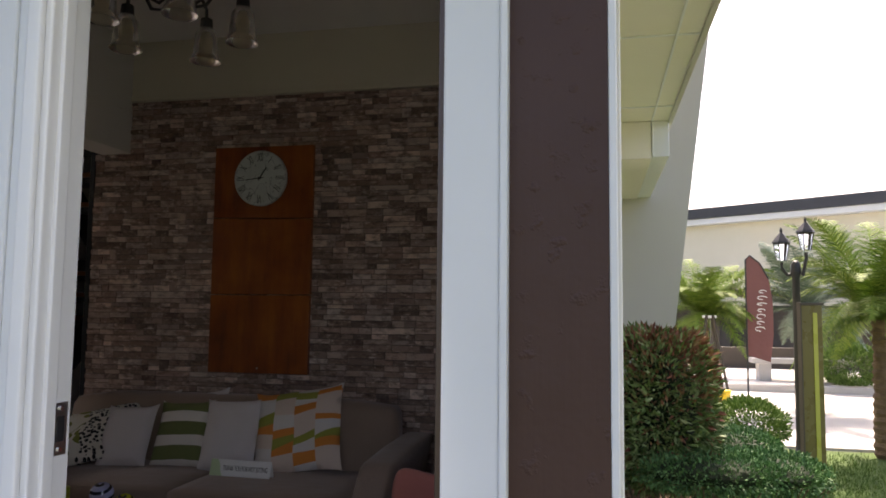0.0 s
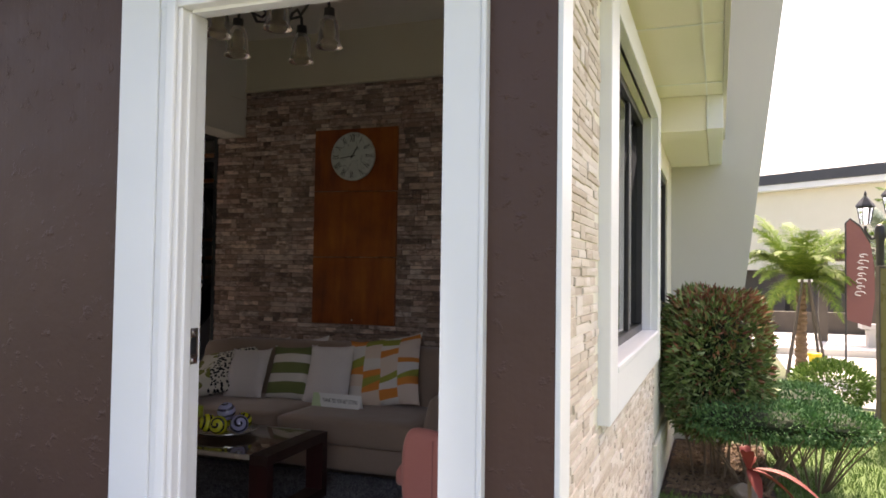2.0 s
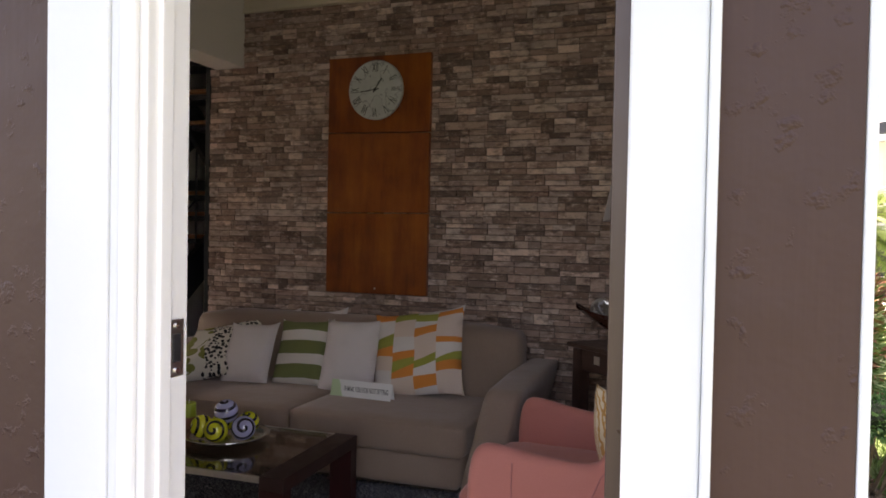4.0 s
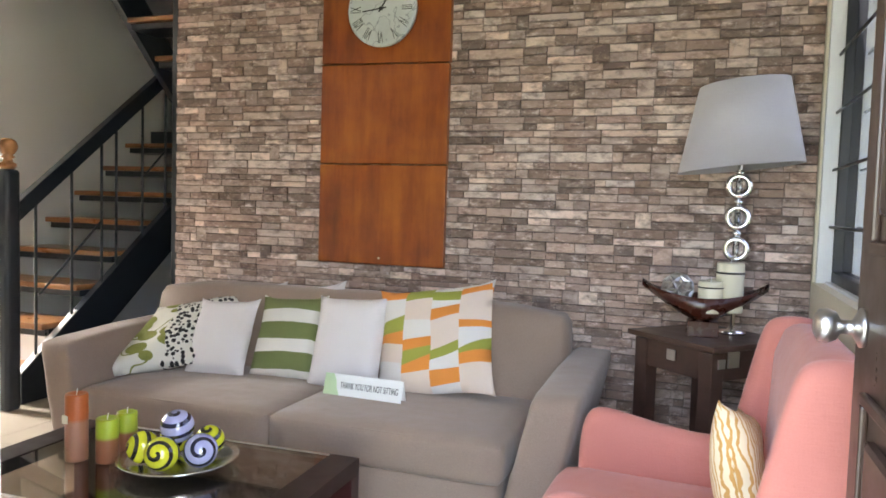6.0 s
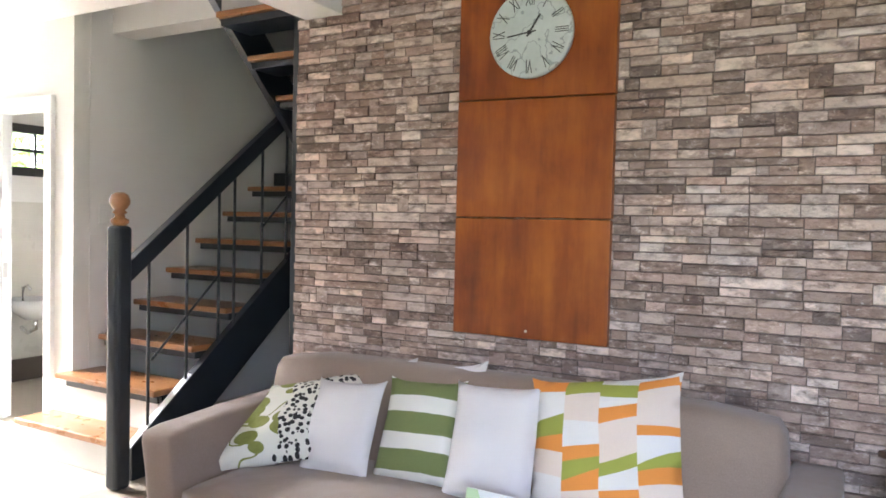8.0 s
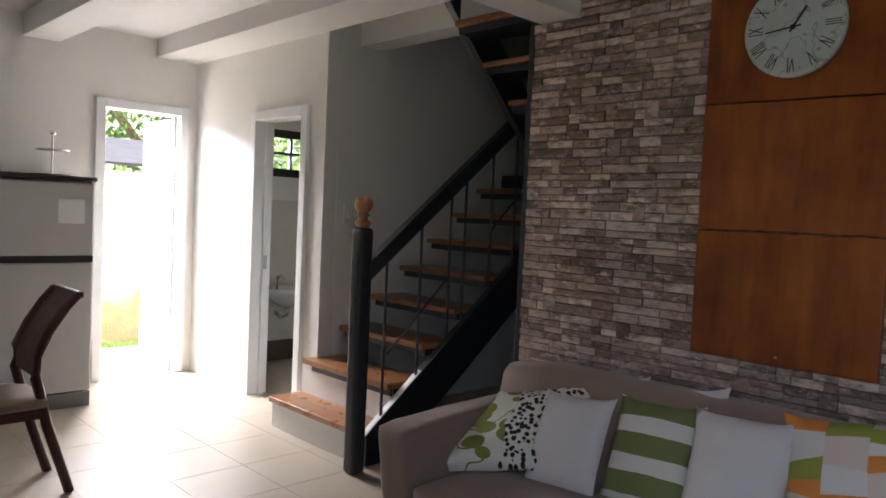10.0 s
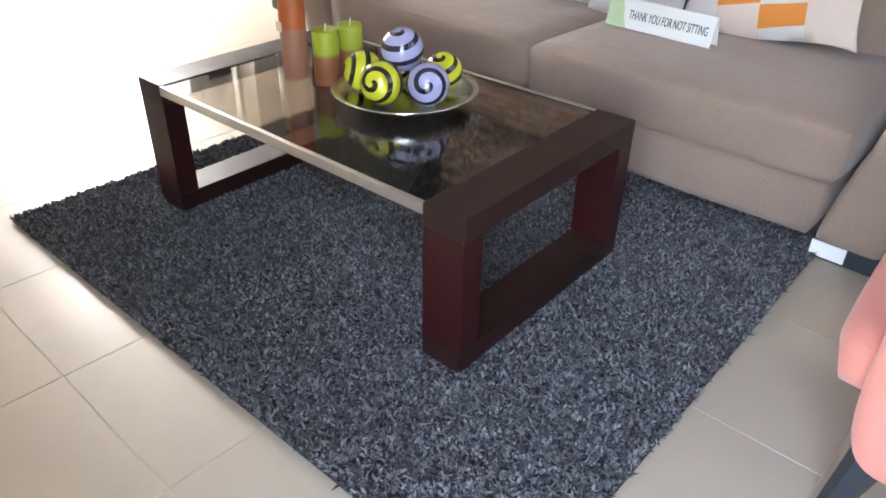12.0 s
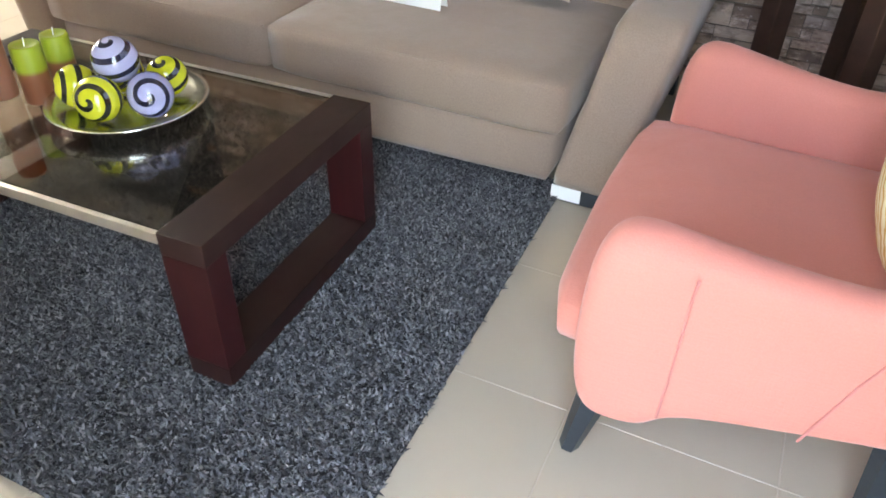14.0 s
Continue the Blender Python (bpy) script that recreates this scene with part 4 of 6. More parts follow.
sign = thing("table_sign", pose(-1.81, 3.80, 0.372, 0, 0, -2), "small white tent card with a green end on the sofa seat", "sign")
card = part("card", box(-0.18, 0.18, -0.0015, 0.0015, 0.0, 0.088), M["card"], sign)
card.matrix_local = pose(0, -0.025, 0.0, -16)
part("green_end", prism([(-0.18, 0.0), (-0.105, 0.0), (-0.12, 0.03), (-0.125, 0.06), (-0.14, 0.088), (-0.18, 0.088)], -0.0030, -0.0017), M["card_green"], card, "pale green end of the card")
lettering("THANK YOU FOR NOT SITTING", 0.028, M["ink"], card, pose(0.03, -0.0025, 0.042, 90) @ Matrix.Diagonal((0.66, 1.35, 1, 1)))
part("back_leaf", box(-0.18, 0.18, -0.0015, 0.0015, 0.0, 0.088), M["card"], sign).matrix_local = pose(0, 0.025, 0, 16)

# rug
RX0, RX1, RY0, RY1 = -2.775, -1.112, 2.168, 3.56
rug = thing("rug", pose((RX0 + RX1) / 2, (RY0 + RY1) / 2, 0, 0, 0, 1.4), "charcoal grey shaggy rug with mottled pile", "rug")
part("backing", box(RX0 - rug.location.x, RX1 - rug.location.x, RY0 - rug.location.y, RY1 - rug.location.y, 0.0005, 0.009, 0.003), M["rug_base"], rug)


def pile(count):
    """Short bent tufts, each a thin bent strip."""
    rnd = np.random.default_rng(5)
    w, h = (RX1 - RX0) / 2, (RY1 - RY0) / 2
    x, y = rnd.uniform(-w, w, count), rnd.uniform(-h, h, count)
    a = rnd.uniform(0, 2 * math.pi, count)
    lean_x, lean_y = rnd.normal(0, 0.006, count), rnd.normal(-0.001, 0.006, count)
    tall = rnd.uniform(0.012, 0.022, count)
    dx, dy = np.cos(a) * 0.0030, np.sin(a) * 0.0030
    z0 = np.full(count, 0.006)
    p = np.stack([np.stack([x - dx, y - dy, z0], 1), np.stack([x + dx, y + dy, z0], 1),
                  np.stack([x + dx + lean_x * 0.5, y + dy + lean_y * 0.5, tall * 0.75], 1), np.stack([x - dx + lean_x * 0.5, y - dy + lean_y * 0.5, tall * 0.75], 1),
                  np.stack([x + lean_x * 1.3, y + lean_y * 1.3, tall], 1)], 1).reshape(-1, 3)
    k = np.arange(count) * 5
    me = bpy.data.meshes.new("shag")
    me.from_pydata(p.tolist(), [], [f for i in k.tolist() for f in ((i, i + 1, i + 2, i + 3), (i + 3, i + 2, i + 4))])
    me.materials.append(M["rug"])
    ob = new("shag", me)
    ob.parent = rug
    tagged(ob, kind="stuff")


pile(150000)

# coffee table
table = thing("coffee_table", pose(-2.032, 2.811, 0.012, 0, 0, 2.1), "dark mahogany coffee table with loop legs and smoked glass top", "coffee table")
for s in (-1, 1):
    x0, x1 = sorted((s * 0.537, s * 0.437))
    side = part("leg_frame", box(x0, x1, -0.31, 0.31, 0.308, 0.358, 0.0012), M["mahogany_top"], table, "flat dark top bar of the loop leg")
    for y in (-0.31, 0.253):
        part("leg", box(x0, x1, y, y + 0.057, 0.051, 0.3075, 0.0012), M["mahogany"], side)
    part("bottom_rail", box(x0, x1, -0.31, 0.31, 0.0, 0.0505, 0.0012), M["mahogany_top"], side)
part("glass_top", box(-0.437, 0.437, -0.298, 0.298, 0.345, 0.355, 0.001), M["smoked"], table, "smoked glass sheet")
for y in (-0.306, 0.306):
    part("edge_strip", box(-0.437, 0.437, y - 0.006, y + 0.006, 0.333, 0.356, 0.001), M["silver"], table, "silver metal edge strip")

# dish with painted balls
dish = thing("dish", pose(-1.975, 2.86, 0.369), "round silvered glass dish holding painted balls", "dish")
part("dish_body", turned([(0.07, 0.0), (0.12, 0.006), (0.155, 0.017), (0.178, 0.031), (0.175, 0.033), (0.15, 0.021), (0.115, 0.011), (0.0, 0.007)], 40), M["dish"], dish, smooth=True)


def ball(x, y, z, r, kind, turn, label):
    bm = bmesh.new()
    bmesh.ops.create_uvsphere(bm, u_segments=32, v_segments=20, radius=1.0)
    me_ob = part("decor_ball", bm, M[kind], None, "", True)
    me_ob.matrix_world = pose(x, y, z, *turn) @ Matrix.Diagonal((r, r, r, 1))
    return tagged(me_ob, label, "ball", "painted balls in the dish")


YELLOW, LILAC = "glossy yellow ball with a dark painted spiral", "glossy lilac ball with a dark painted spiral"
ball(-2.055, 2.800, 0.432, 0.048, "ball_y", (70, 0, -35), YELLOW)
ball(-1.965, 2.775, 0.432, 0.050, "ball_y", (72, 0, 20), YELLOW)
ball(-1.880, 2.840, 0.434, 0.050, "ball_b", (70, 0, 40), LILAC)
ball(-1.920, 2.935, 0.432, 0.046, "ball_y", (20, 10, 0), YELLOW)
ball(-2.025, 2.905, 0.432, 0.047, "ball_y", (60, 30, 0), YELLOW)
ball(-1.972, 2.850, 0.492, 0.050, "ball_b", (14, 8, 0), LILAC)


def candle(x, y, z, r, h, material, label, group=""):
    c = thing("candle", pose(x, y, z), label, "candle", group)
    part("wax", turned([(r * 0.96, 0.0), (r, 0.004), (r, h - 0.006), (r * 0.94, h), (r * 0.7, h - 0.003), (0.0, h - 0.006)], 24), M[material], c, smooth=True)
    part("wick", rod((0, 0, h - 0.006), (0.002, 0.001, h + 0.014), 0.0014, seg=6), M["card"], c)
    return c


tall = candle(-2.285, 2.775, 0.369, 0.033, 0.205, "wax_o", "tall orange-brown pillar candle with a paper label")
part("label_sticker", box(-0.022, 0.0, -0.0345, -0.0265, 0.118, 0.142), M["wax_w"], tall, "torn paper label")
candle(-2.19, 2.80, 0.369, 0.033, 0.135, "wax_g", "green and rust two-tone pillar candle", "green candles on the table")
candle(-2.185, 2.875, 0.369, 0.031, 0.135, "wax_g", "green and rust two-tone pillar candle", "green candles on the table")

# pink armchair, facing the table
chair = thing("armchair", pose(-0.868, 3.085, 0, 0, 0, 1), "salmon pink velvet armchair with winged back and dark legs", "armchair")
ARM = [(0.065, 0.128), (0.024, 0.155), (0.008, 0.24), (0.006, 0.37), (0.014, 0.475), (0.038, 0.528), (0.080, 0.542), (0.15, 0.530), (0.28, 0.506), (0.39, 0.496), (0.448, 0.500), (0.472, 0.535), (0.490, 0.62), (0.518, 0.75), (0.540, 0.845), (0.568, 0.880), (0.64, 0.888), (0.715, 0.872), (0.740, 0.83), (0.725, 0.50), (0.70, 0.27), (0.66, 0.232), (0.50, 0.226), (0.376, 0.206), (0.186, 0.178), (0.164, 0.140), (0.125, 0.126)]
TAPER = 0.22


def soft_slab(outline, y0, y1, r):
    """An upholstered slab: the outline drawn in at both faces, to be rounded off."""
    pts = [Vector((x, z)) for x, z in outline]
    n = len(pts)
    drawn = []
    for i in range(n):
        t = (pts[(i + 1) % n] - pts[i - 1]).normalized()
        drawn.append(pts[i] + Vector((t.y, -t.x)) * r)
    bm = bmesh.new()
    loops = []
    for across, inset in ((0.0, 1.0), (0.10, 0.5), (0.27, 0.12), (0.5, 0.0), (0.73, 0.12), (0.90, 0.5), (1.0, 1.0)):
        loops.append([bm.verts.new((p.lerp(q, inset).x, y0 + (y1 - y0) * across, p.lerp(q, inset).y)) for p, q in zip(pts, drawn)])
    for a, b in zip(loops, loops[1:]):
        for i in range(n):
            bm.faces.new((a[i], b[i], b[(i + 1) % n], a[(i + 1) % n]))
    caps = [bm.faces.new(loops[0]), bm.faces.new(loops[-1][::-1])]
    bmesh.ops.recalc_face_normals(bm, faces=bm.faces)
    bmesh.ops.triangulate(bm, faces=caps)
    return bm


def tapered(bm):
    """The chair narrows towards its back."""
    for v in bm.verts:
        v.co.y *= 1.0 - TAPER * max(0.0, v.co.x)
    return bm


for y0, y1 in ((-0.435, -0.345), (0.345, 0.435)):
    arm = part("armrest", tapered(soft_slab(ARM, y0, y1, 0.036)), M["pink"], chair, smooth=True)
    arm.modifiers.new("rounding", "SUBSURF").render_levels = 2
    out = y0 if y0 < 0 else y1
    off = math.copysign(-0.002, out)
    part("seam", tapered(tube([(0.172, out + 4 * off, 0.49), (0.170, out + off, 0.45), (0.170, out + off, 0.36), (0.170, out + off, 0.27), (0.168, out + off, 0.19)], 0.0024)), M["pink_seam"], arm)
    part("seam", tapered(tube([(0.53, out + off, 0.56), (0.46, out + off, 0.46), (0.42, out + off, 0.36), (0.378, out + off, 0.22)], 0.0024)), M["pink_seam"], arm)
part("seat_base", tapered(cushion(0.03, 0.68, -0.37, 0.37, 0.19, 0.25, 0.025, 0.004)), M["pink"], chair, smooth=True)
part("seat_cushion", tapered(cushion(-0.045, 0.68, -0.385, 0.385, 0.23, 0.352, 0.05, 0.02, 7)), M["pink"], chair, smooth=True)
b = tapered(cushion(0.565, 0.71, -0.40, 0.40, 0.20, 0.868, 0.06, 0.015, 7))
for v in b.verts:
    v.co.x += 0.04 * (v.co.z - 0.6)
part("backrest", b, M["pink"], chair, smooth=True)
for x, y in ((0.06, -0.385), (0.06, 0.385), (0.52, -0.345), (0.52, 0.345)):
    part("leg", rod((x + (0.01 if x > 0.3 else -0.03), y, 0.0), (x, y, 0.245 if x > 0.3 else 0.17), 0.019, 0.031, 6), M["black"], chair, "tapered black wooden leg")
pillow("pillow", M["fern"], 0.35, 0.35, pose(-0.385, 3.10, 0.50, 0, 10, 80) @ pose(0, 0, 0, -16, 6, 0), "cream pillow with an orange-brown leaf print on the armchair", 0.06, "pillow", "pillow on the armchair")

# corner side table with lamp and bowl
st = thing("side_table", pose(-0.475, 4.20, 0, 0, 0, -42), "dark brown square side table with small metal inlays", "side table")
part("tabletop", box(-0.225, 0.225, -0.225, 0.225, 0.668, 0.69, 0.005), M["walnut"], st)
part("apron", box(-0.19, 0.19, -0.19, 0.19, 0.55, 0.667, 0.003), M["walnut"], st)
for x in (-1, 1):
    for y in (-1, 1):
        part("leg", box(x * 0.168 - 0.032, x * 0.168 + 0.032, y * 0.168 - 0.032, y * 0.168 + 0.032, 0.0, 0.66, 0.003), M["walnut"], st)
part("inlay", box(-0.02, 0.022, -0.206, -0.20, 0.60, 0.642, 0.001), M["silver"], st, "square brushed metal inlay")
for a, b in ((-0.17, -0.135), (-0.12, -0.06)):
    part("inlay", box(0.2, 0.206, a, b, 0.602, 0.602 + (b - a), 0.001), M["silver"], st)

lamp = thing("table_lamp", pose(-0.386, 4.27, 0.69), "table lamp of stacked chrome rings with a grey linen shade", "lamp")
part("base", turned([(0.055, 0.0), (0.055, 0.012), (0.02, 0.018), (0.012, 0.03)], 24), M["chrome"], lamp, smooth=True)
part("stem", rod((0, 0, 0.02), (0, 0, 0.72), 0.009), M["chrome"], lamp)
for z in (0.14, 0.275, 0.4085, 0.536, 0.655):
    part("bead", turned([(0.009, z - 0.012), (0.017, z - 0.007), (0.019, z), (0.017, z + 0.007), (0.009, z + 0.012)], 16), M["chrome"], lamp, smooth=True)
for z in (0.345, 0.472, 0.60):
    own = bmesh.new()
    k, q = 24, 10
    ring = [[own.verts.new(((0.040 + 0.013 * math.cos(2 * math.pi * j / q)) * math.cos(2 * math.pi * i / k), 0.014 * math.sin(2 * math.pi * j / q) * 1.3, z + (0.040 + 0.013 * math.cos(2 * math.pi * j / q)) * math.sin(2 * math.pi * i / k))) for j in range(q)] for i in range(k)]
    for i in range(k):
        for j in range(q):
            own.faces.new((ring[i][j], ring[(i + 1) % k][j], ring[(i + 1) % k][(j + 1) % q], ring[i][(j + 1) % q]))
    rg = part("ring", own, M["chrome"], lamp, "polished chrome ring", True)
    s = bmesh.new()
    bmesh.ops.create_uvsphere(s, u_segments=20, v_segments=12, radius=0.024)
    bmesh.ops.translate(s, verts=s.verts, vec=(0, 0, z))
    part("crystal", s, M["clear"], rg, "clear glass ball", True)
sh = bmesh.new()
seg = 40
prof = [(0.240, 0.672), (0.170, 1.010), (0.165, 1.010), (0.235, 0.672)]
rings = [[sh.verts.new((r * math.cos(2 * math.pi * i / seg), r * math.sin(2 * math.pi * i / seg), z)) for i in range(seg)] for r, z in prof]
for a in range(4):
    for i in range(seg):
        sh.faces.new((rings[a][i], rings[a][(i + 1) % seg], rings[(a + 1) % 4][(i + 1) % seg], rings[(a + 1) % 4][i]))
for v in sh.verts:
    v.co.z += 0.11 * v.co.x
part("shade", sh, M["shade"], lamp, "grey-white linen shade", True)

bowl = thing("boat_bowl", pose(-0.50, 4.15, 0.69, 0, 0, 4), "dark red wooden boat-shaped bowl on a square foot", "bowl")
part("foot", box(-0.058, 0.058, -0.045, 0.045, 0.0, 0.062, 0.004), M["redwood"], bowl)
bb = bmesh.new()
n = 24
outer, inner = [], []
for i in range(n + 1):
    u = 2 * i / n - 1
    half = 0.085 * (1 - u * u) ** 0.5 + 0.004
    zr = 0.158 + 0.047 * u * u
    zb = 0.05 + 0.14 * abs(u) ** 1.3
    x = 0.237 * u
    outer.append([bb.verts.new(p) for p in ((x, -half, zr), (x, -half * 0.6, zb + 0.02), (x, 0, zb), (x, half * 0.6, zb + 0.02), (x, half, zr))])
    inner.append([bb.verts.new(p) for p in ((x, half * 0.93, zr), (x, half * 0.55, zb + 0.03), (x, 0, zb + 0.012), (x, -half * 0.55, zb + 0.03), (x, -half * 0.93, zr))])
for i in range(n):
    a, b = outer[i] + inner[i], outer[i + 1] + inner[i + 1]
    for j in range(10):
        bb.faces.new((a[j], a[(j + 1) % 10], b[(j + 1) % 10], b[j]))
bb.faces.new(outer[0] + inner[0])
bb.faces.new((outer[-1] + inner[-1])[::-1])
bmesh.ops.recalc_face_normals(bb, faces=bb.faces)
part("bowl_body", bb, M["redwood"], bowl, smooth=True)
for x, y, z, r, h, s in ((-0.475, 4.13, 0.787, 0.047, 0.125, "short"), (-0.405, 4.165, 0.790, 0.052, 0.195, "tall")):
    c = candle(x, y, z, r, h, "wax_w", "%s ivory pillar candle tied with dark cord in the bowl" % s, "ivory candles in the bowl")
    part("cord", turned([(r + 0.002, h * 0.78), (r + 0.003, h * 0.80), (r + 0.002, h * 0.82)], 20), M["ink"], c)
c = candle(-0.45, 4.19, 0.79, 0.04, 0.125, "wax_w", "ivory pillar candle at the back of the bowl", "ivory candles in the bowl")
fil = bmesh.new()
bmesh.ops.create_icosphere(fil, subdivisions=2, radius=0.06)
fil_ob = part("filigree_ball", fil, M["steel"], None, "")
fil_ob.matrix_world = pose(-0.60, 4.14, 0.872)
fil_ob.modifiers.new("lattice", "WIREFRAME").thickness = 0.013
tagged(fil_ob, "openwork silver ball lying in the bowl", "ornament")

# front door, standing open
leaf = thing("front_door", pose(-0.207, 1.60, 0, 0, 0, 90.6), "dark brown panelled front door standing open", "door")
part("slab", box(0.0, 0.90, 0.0, 0.04, 0.01, 2.17, 0.003), M["door"], leaf)
for x0, x1, z0, z1 in ((0.13, 0.43, 1.14, 2.03), (0.47, 0.77, 1.14, 2.03), (0.13, 0.43, 0.18, 0.88), (0.47, 0.77, 0.18, 0.88)):
    fr = part("moulding", merge(box(x0 - 0.02, x1 + 0.02, 0.04, 0.052, z0 - 0.02, z0, 0.004), merge(box(x0 - 0.02, x1 + 0.02, 0.04, 0.052, z1, z1 + 0.02, 0.004), merge(box(x0 - 0.02, x0, 0.04, 0.052, z0, z1, 0.004), box(x1, x1 + 0.02, 0.04, 0.052, z0, z1, 0.004)))), M["door"], leaf)
    part("raised_field", box(x0 + 0.04, x1 - 0.04, 0.04, 0.054, z0 + 0.04, z1 - 0.04, 0.012), M["door"], fr)
knob = part("knob", turned([(0.032, 0.0), (0.033, 0.006), (0.022, 0.012), (0.012, 0.018), (0.012, 0.035), (0.024, 0.042), (0.029, 0.055), (0.027, 0.068), (0.016, 0.075)], 28, m=pose(0.84, 0.04, 0.995, -90)), M["steel"], leaf, "brushed steel door knob", True)
part("latch", box(0.899, 0.903, 0.008, 0.032, 0.935, 1.055, 0.001), M["steel"], leaf)

# chandelier
cz = 2.78
ch = thing("chandelier", pose(-1.86, 3.05, cz + 0.05) @ Matrix.Diagonal((1.15, 1.15, 1.0, 1)), "dark iron chandelier with five frosted glass shades", "chandelier")
part("rose", turned([(0.06, 0.32), (0.055, 0.33), (0.0, 0.331)], 20, m=Matrix.Translation((0, 0, 0))), M["iron"], ch)
part("stem", rod((0, 0, -0.10), (0, 0, 0.33), 0.011), M["iron"], ch)
part("centre_drop", turned([(0.004, -0.17), (0.018, -0.15), (0.03, -0.12), (0.016, -0.08), (0.024, -0.02), (0.012, 0.03)], 16), M["iron"], ch, smooth=True)
for i in range(5):
    a = radians(72 * i + 20)
    c, s = math.cos(a), math.sin(a)
    path = [(0.015, -0.06), (0.06, -0.12), (0.13, -0.10), (0.18, -0.01), (0.23, 0.035), (0.275, 0.0), (0.28, -0.06)]
    arm = part("arm", tube([(r * c, r * s, z) for r, z in path], 0.008), M["iron"], ch, smooth=True)
    part("scroll", tube([(r * c, r * s, z) for r, z in ((0.02, 0.05), (0.07, 0.10), (0.13, 0.05), (0.10, -0.03), (0.06, -0.06))], 0.006), M["iron"], arm, smooth=True)
    part("socket", rod((0.28 * c, 0.28 * s, -0.115), (0.28 * c, 0.28 * s, -0.05), 0.030, 0.026, 12), M["iron"], arm)
    part("shade", turned([(0.030, -0.10), (0.047, -0.135), (0.052, -0.19), (0.055, -0.24), (0.068, -0.275), (0.065, -0.275), (0.052, -0.24), (0.049, -0.19), (0.044, -0.137), (0.027, -0.102)], 20, m=Matrix.Translation((0.28 * c, 0.28 * s, 0))), M["frosted"], arm, "frosted amber glass shade", True)

# ---- dining side, bathroom and yard ----
dc = thing("dining_chair", pose(-4.795, 2.76, 0), "dark wooden dining chair with a tall curved back", "chair")
BACK = [(0.0, 0.0), (-0.05, 0.16), (-0.105, 0.34), (-0.13, 0.46), (-0.155, 0.56), (-0.15, 0.66), (-0.10, 0.77), (-0.035, 0.87), (0.02, 0.935)]
for x in (-0.172, 0.172):
    part("leg", tube([(x, y, z) for y, z in BACK], 0.023, seg=8), M["cherry"], dc, smooth=True)
    part("leg", bar((x, -0.53, 0.0), (x, -0.52, 0.42), 0.04, 0.04), M["cherry"], dc)
seat = part("seat", cushion(-0.21, 0.21, -0.57, -0.10, 0.415, 0.47, 0.022, 0.008), M["sofa"], dc, "dark upholstered seat", True)
bm = bmesh.new()
rows = [[bm.verts.new((x, y + dy, z)) for x in (-0.165, -0.08, 0.0, 0.08, 0.165)] for dy in (0.0, 0.022) for y, z in BACK[4:]]
for i in range(len(rows) // 2 - 1):
    for j in range(4):
        a, c = rows[i], rows[i + 1]
        bm.faces.new((a[j], a[j + 1], c[j + 1], c[j]))
        a, c = rows[i + len(BACK[4:])], rows[i + 1 + len(BACK[4:])]
        bm.faces.new((a[j], c[j], c[j + 1], a[j + 1]))
part("back_panel", bm, M["cherry"], dc, smooth=True)
part("top_rail", bar((-0.19, 0.026, 0.935), (0.19, 0.026, 0.935), 0.03, 0.03), M["cherry"], dc)
part("apron", box(-0.19, 0.19, -0.53, -0.12, 0.37, 0.414, 0.004), M["cherry"], dc)

fridge = thing("fridge", pose(-6.08, 3.335, 0), "pale grey two-door fridge with dark trim", "fridge")
part("body", box(-0.62, -0.05, -0.60, 0.0, 0.10, 1.50, 0.01), M["fridge"], fridge)
part("lower_door", box(-0.05, 0.0, -0.60, 0.0, 0.11, 0.965, 0.012), M["fridge"], fridge)
part("upper_door", box(-0.05, 0.0, -0.60, 0.0, 1.01, 1.49, 0.012), M["fridge"], fridge)
part("divider", box(-0.05, -0.004, -0.60, 0.0, 0.965, 1.01, 0.004), M["ink"], fridge)
part("plinth", box(-0.62, -0.01, -0.60, 0.0, 0.0, 0.10, 0.004), M["grey_plastic"], fridge)
part("notice", box(0.0, 0.002, -0.22, -0.06, 1.22, 1.38), M["card"], fridge, "paper notice stuck on the fridge door")
part("top_cover", box(-0.62, 0.015, -0.61, 0.015, 1.50, 1.53, 0.008), M["ink"], fridge, "black top cover")
stand = thing("tiered_stand", pose(-6.25, 3.12, 1.531), "small chrome two-tier stand on top of the fridge", "stand")
part("pole", rod((0, 0, 0.0), (0, 0, 0.26), 0.006), M["chrome"], stand)
for z, r in ((0.0, 0.13), (0.16, 0.10)):
    part("tray", turned([(r, z), (r + 0.006, z + 0.008), (r - 0.004, z + 0.006), (0.0, z + 0.004)], 24), M["chrome"], stand, smooth=True)
part("ring_handle", turned([(0.018, 0.265), (0.022, 0.275), (0.018, 0.285)], 16), M["chrome"], stand)

sink = thing("washbasin", pose(-6.735, 5.12, 0.64, 0, 0, 90), "white wall-hung washbasin with chrome tap", "basin")
part("basin", turned([(0.08, -0.12), (0.17, -0.05), (0.21, 0.04), (0.20, 0.045), (0.15, -0.02), (0.0, -0.06)], 28, m=Matrix.Translation((0, -0.21, 0))), M["ceramic"], sink, smooth=True)
part("tap", tube([(0, -0.04, 0.0), (0, -0.04, 0.12), (0, -0.10, 0.14), (0, -0.14, 0.11)], 0.012), M["chrome"], sink, smooth=True)
part("trap", tube([(0, -0.21, -0.10), (0, -0.21, -0.2), (0, -0.1, -0.24), (0, -0.02, -0.2)], 0.016), M["chrome"], sink, smooth=True)
mirror = thing("bath_shelf_tap", pose(-6.735, 5.02, 0.98, 0, 0, 90), "small chrome lever on the bathroom wall", "tap")
part("lever", rod((0, 0, 0), (-0.16, -0.03, 0.0), 0.008), M["chrome"], mirror)
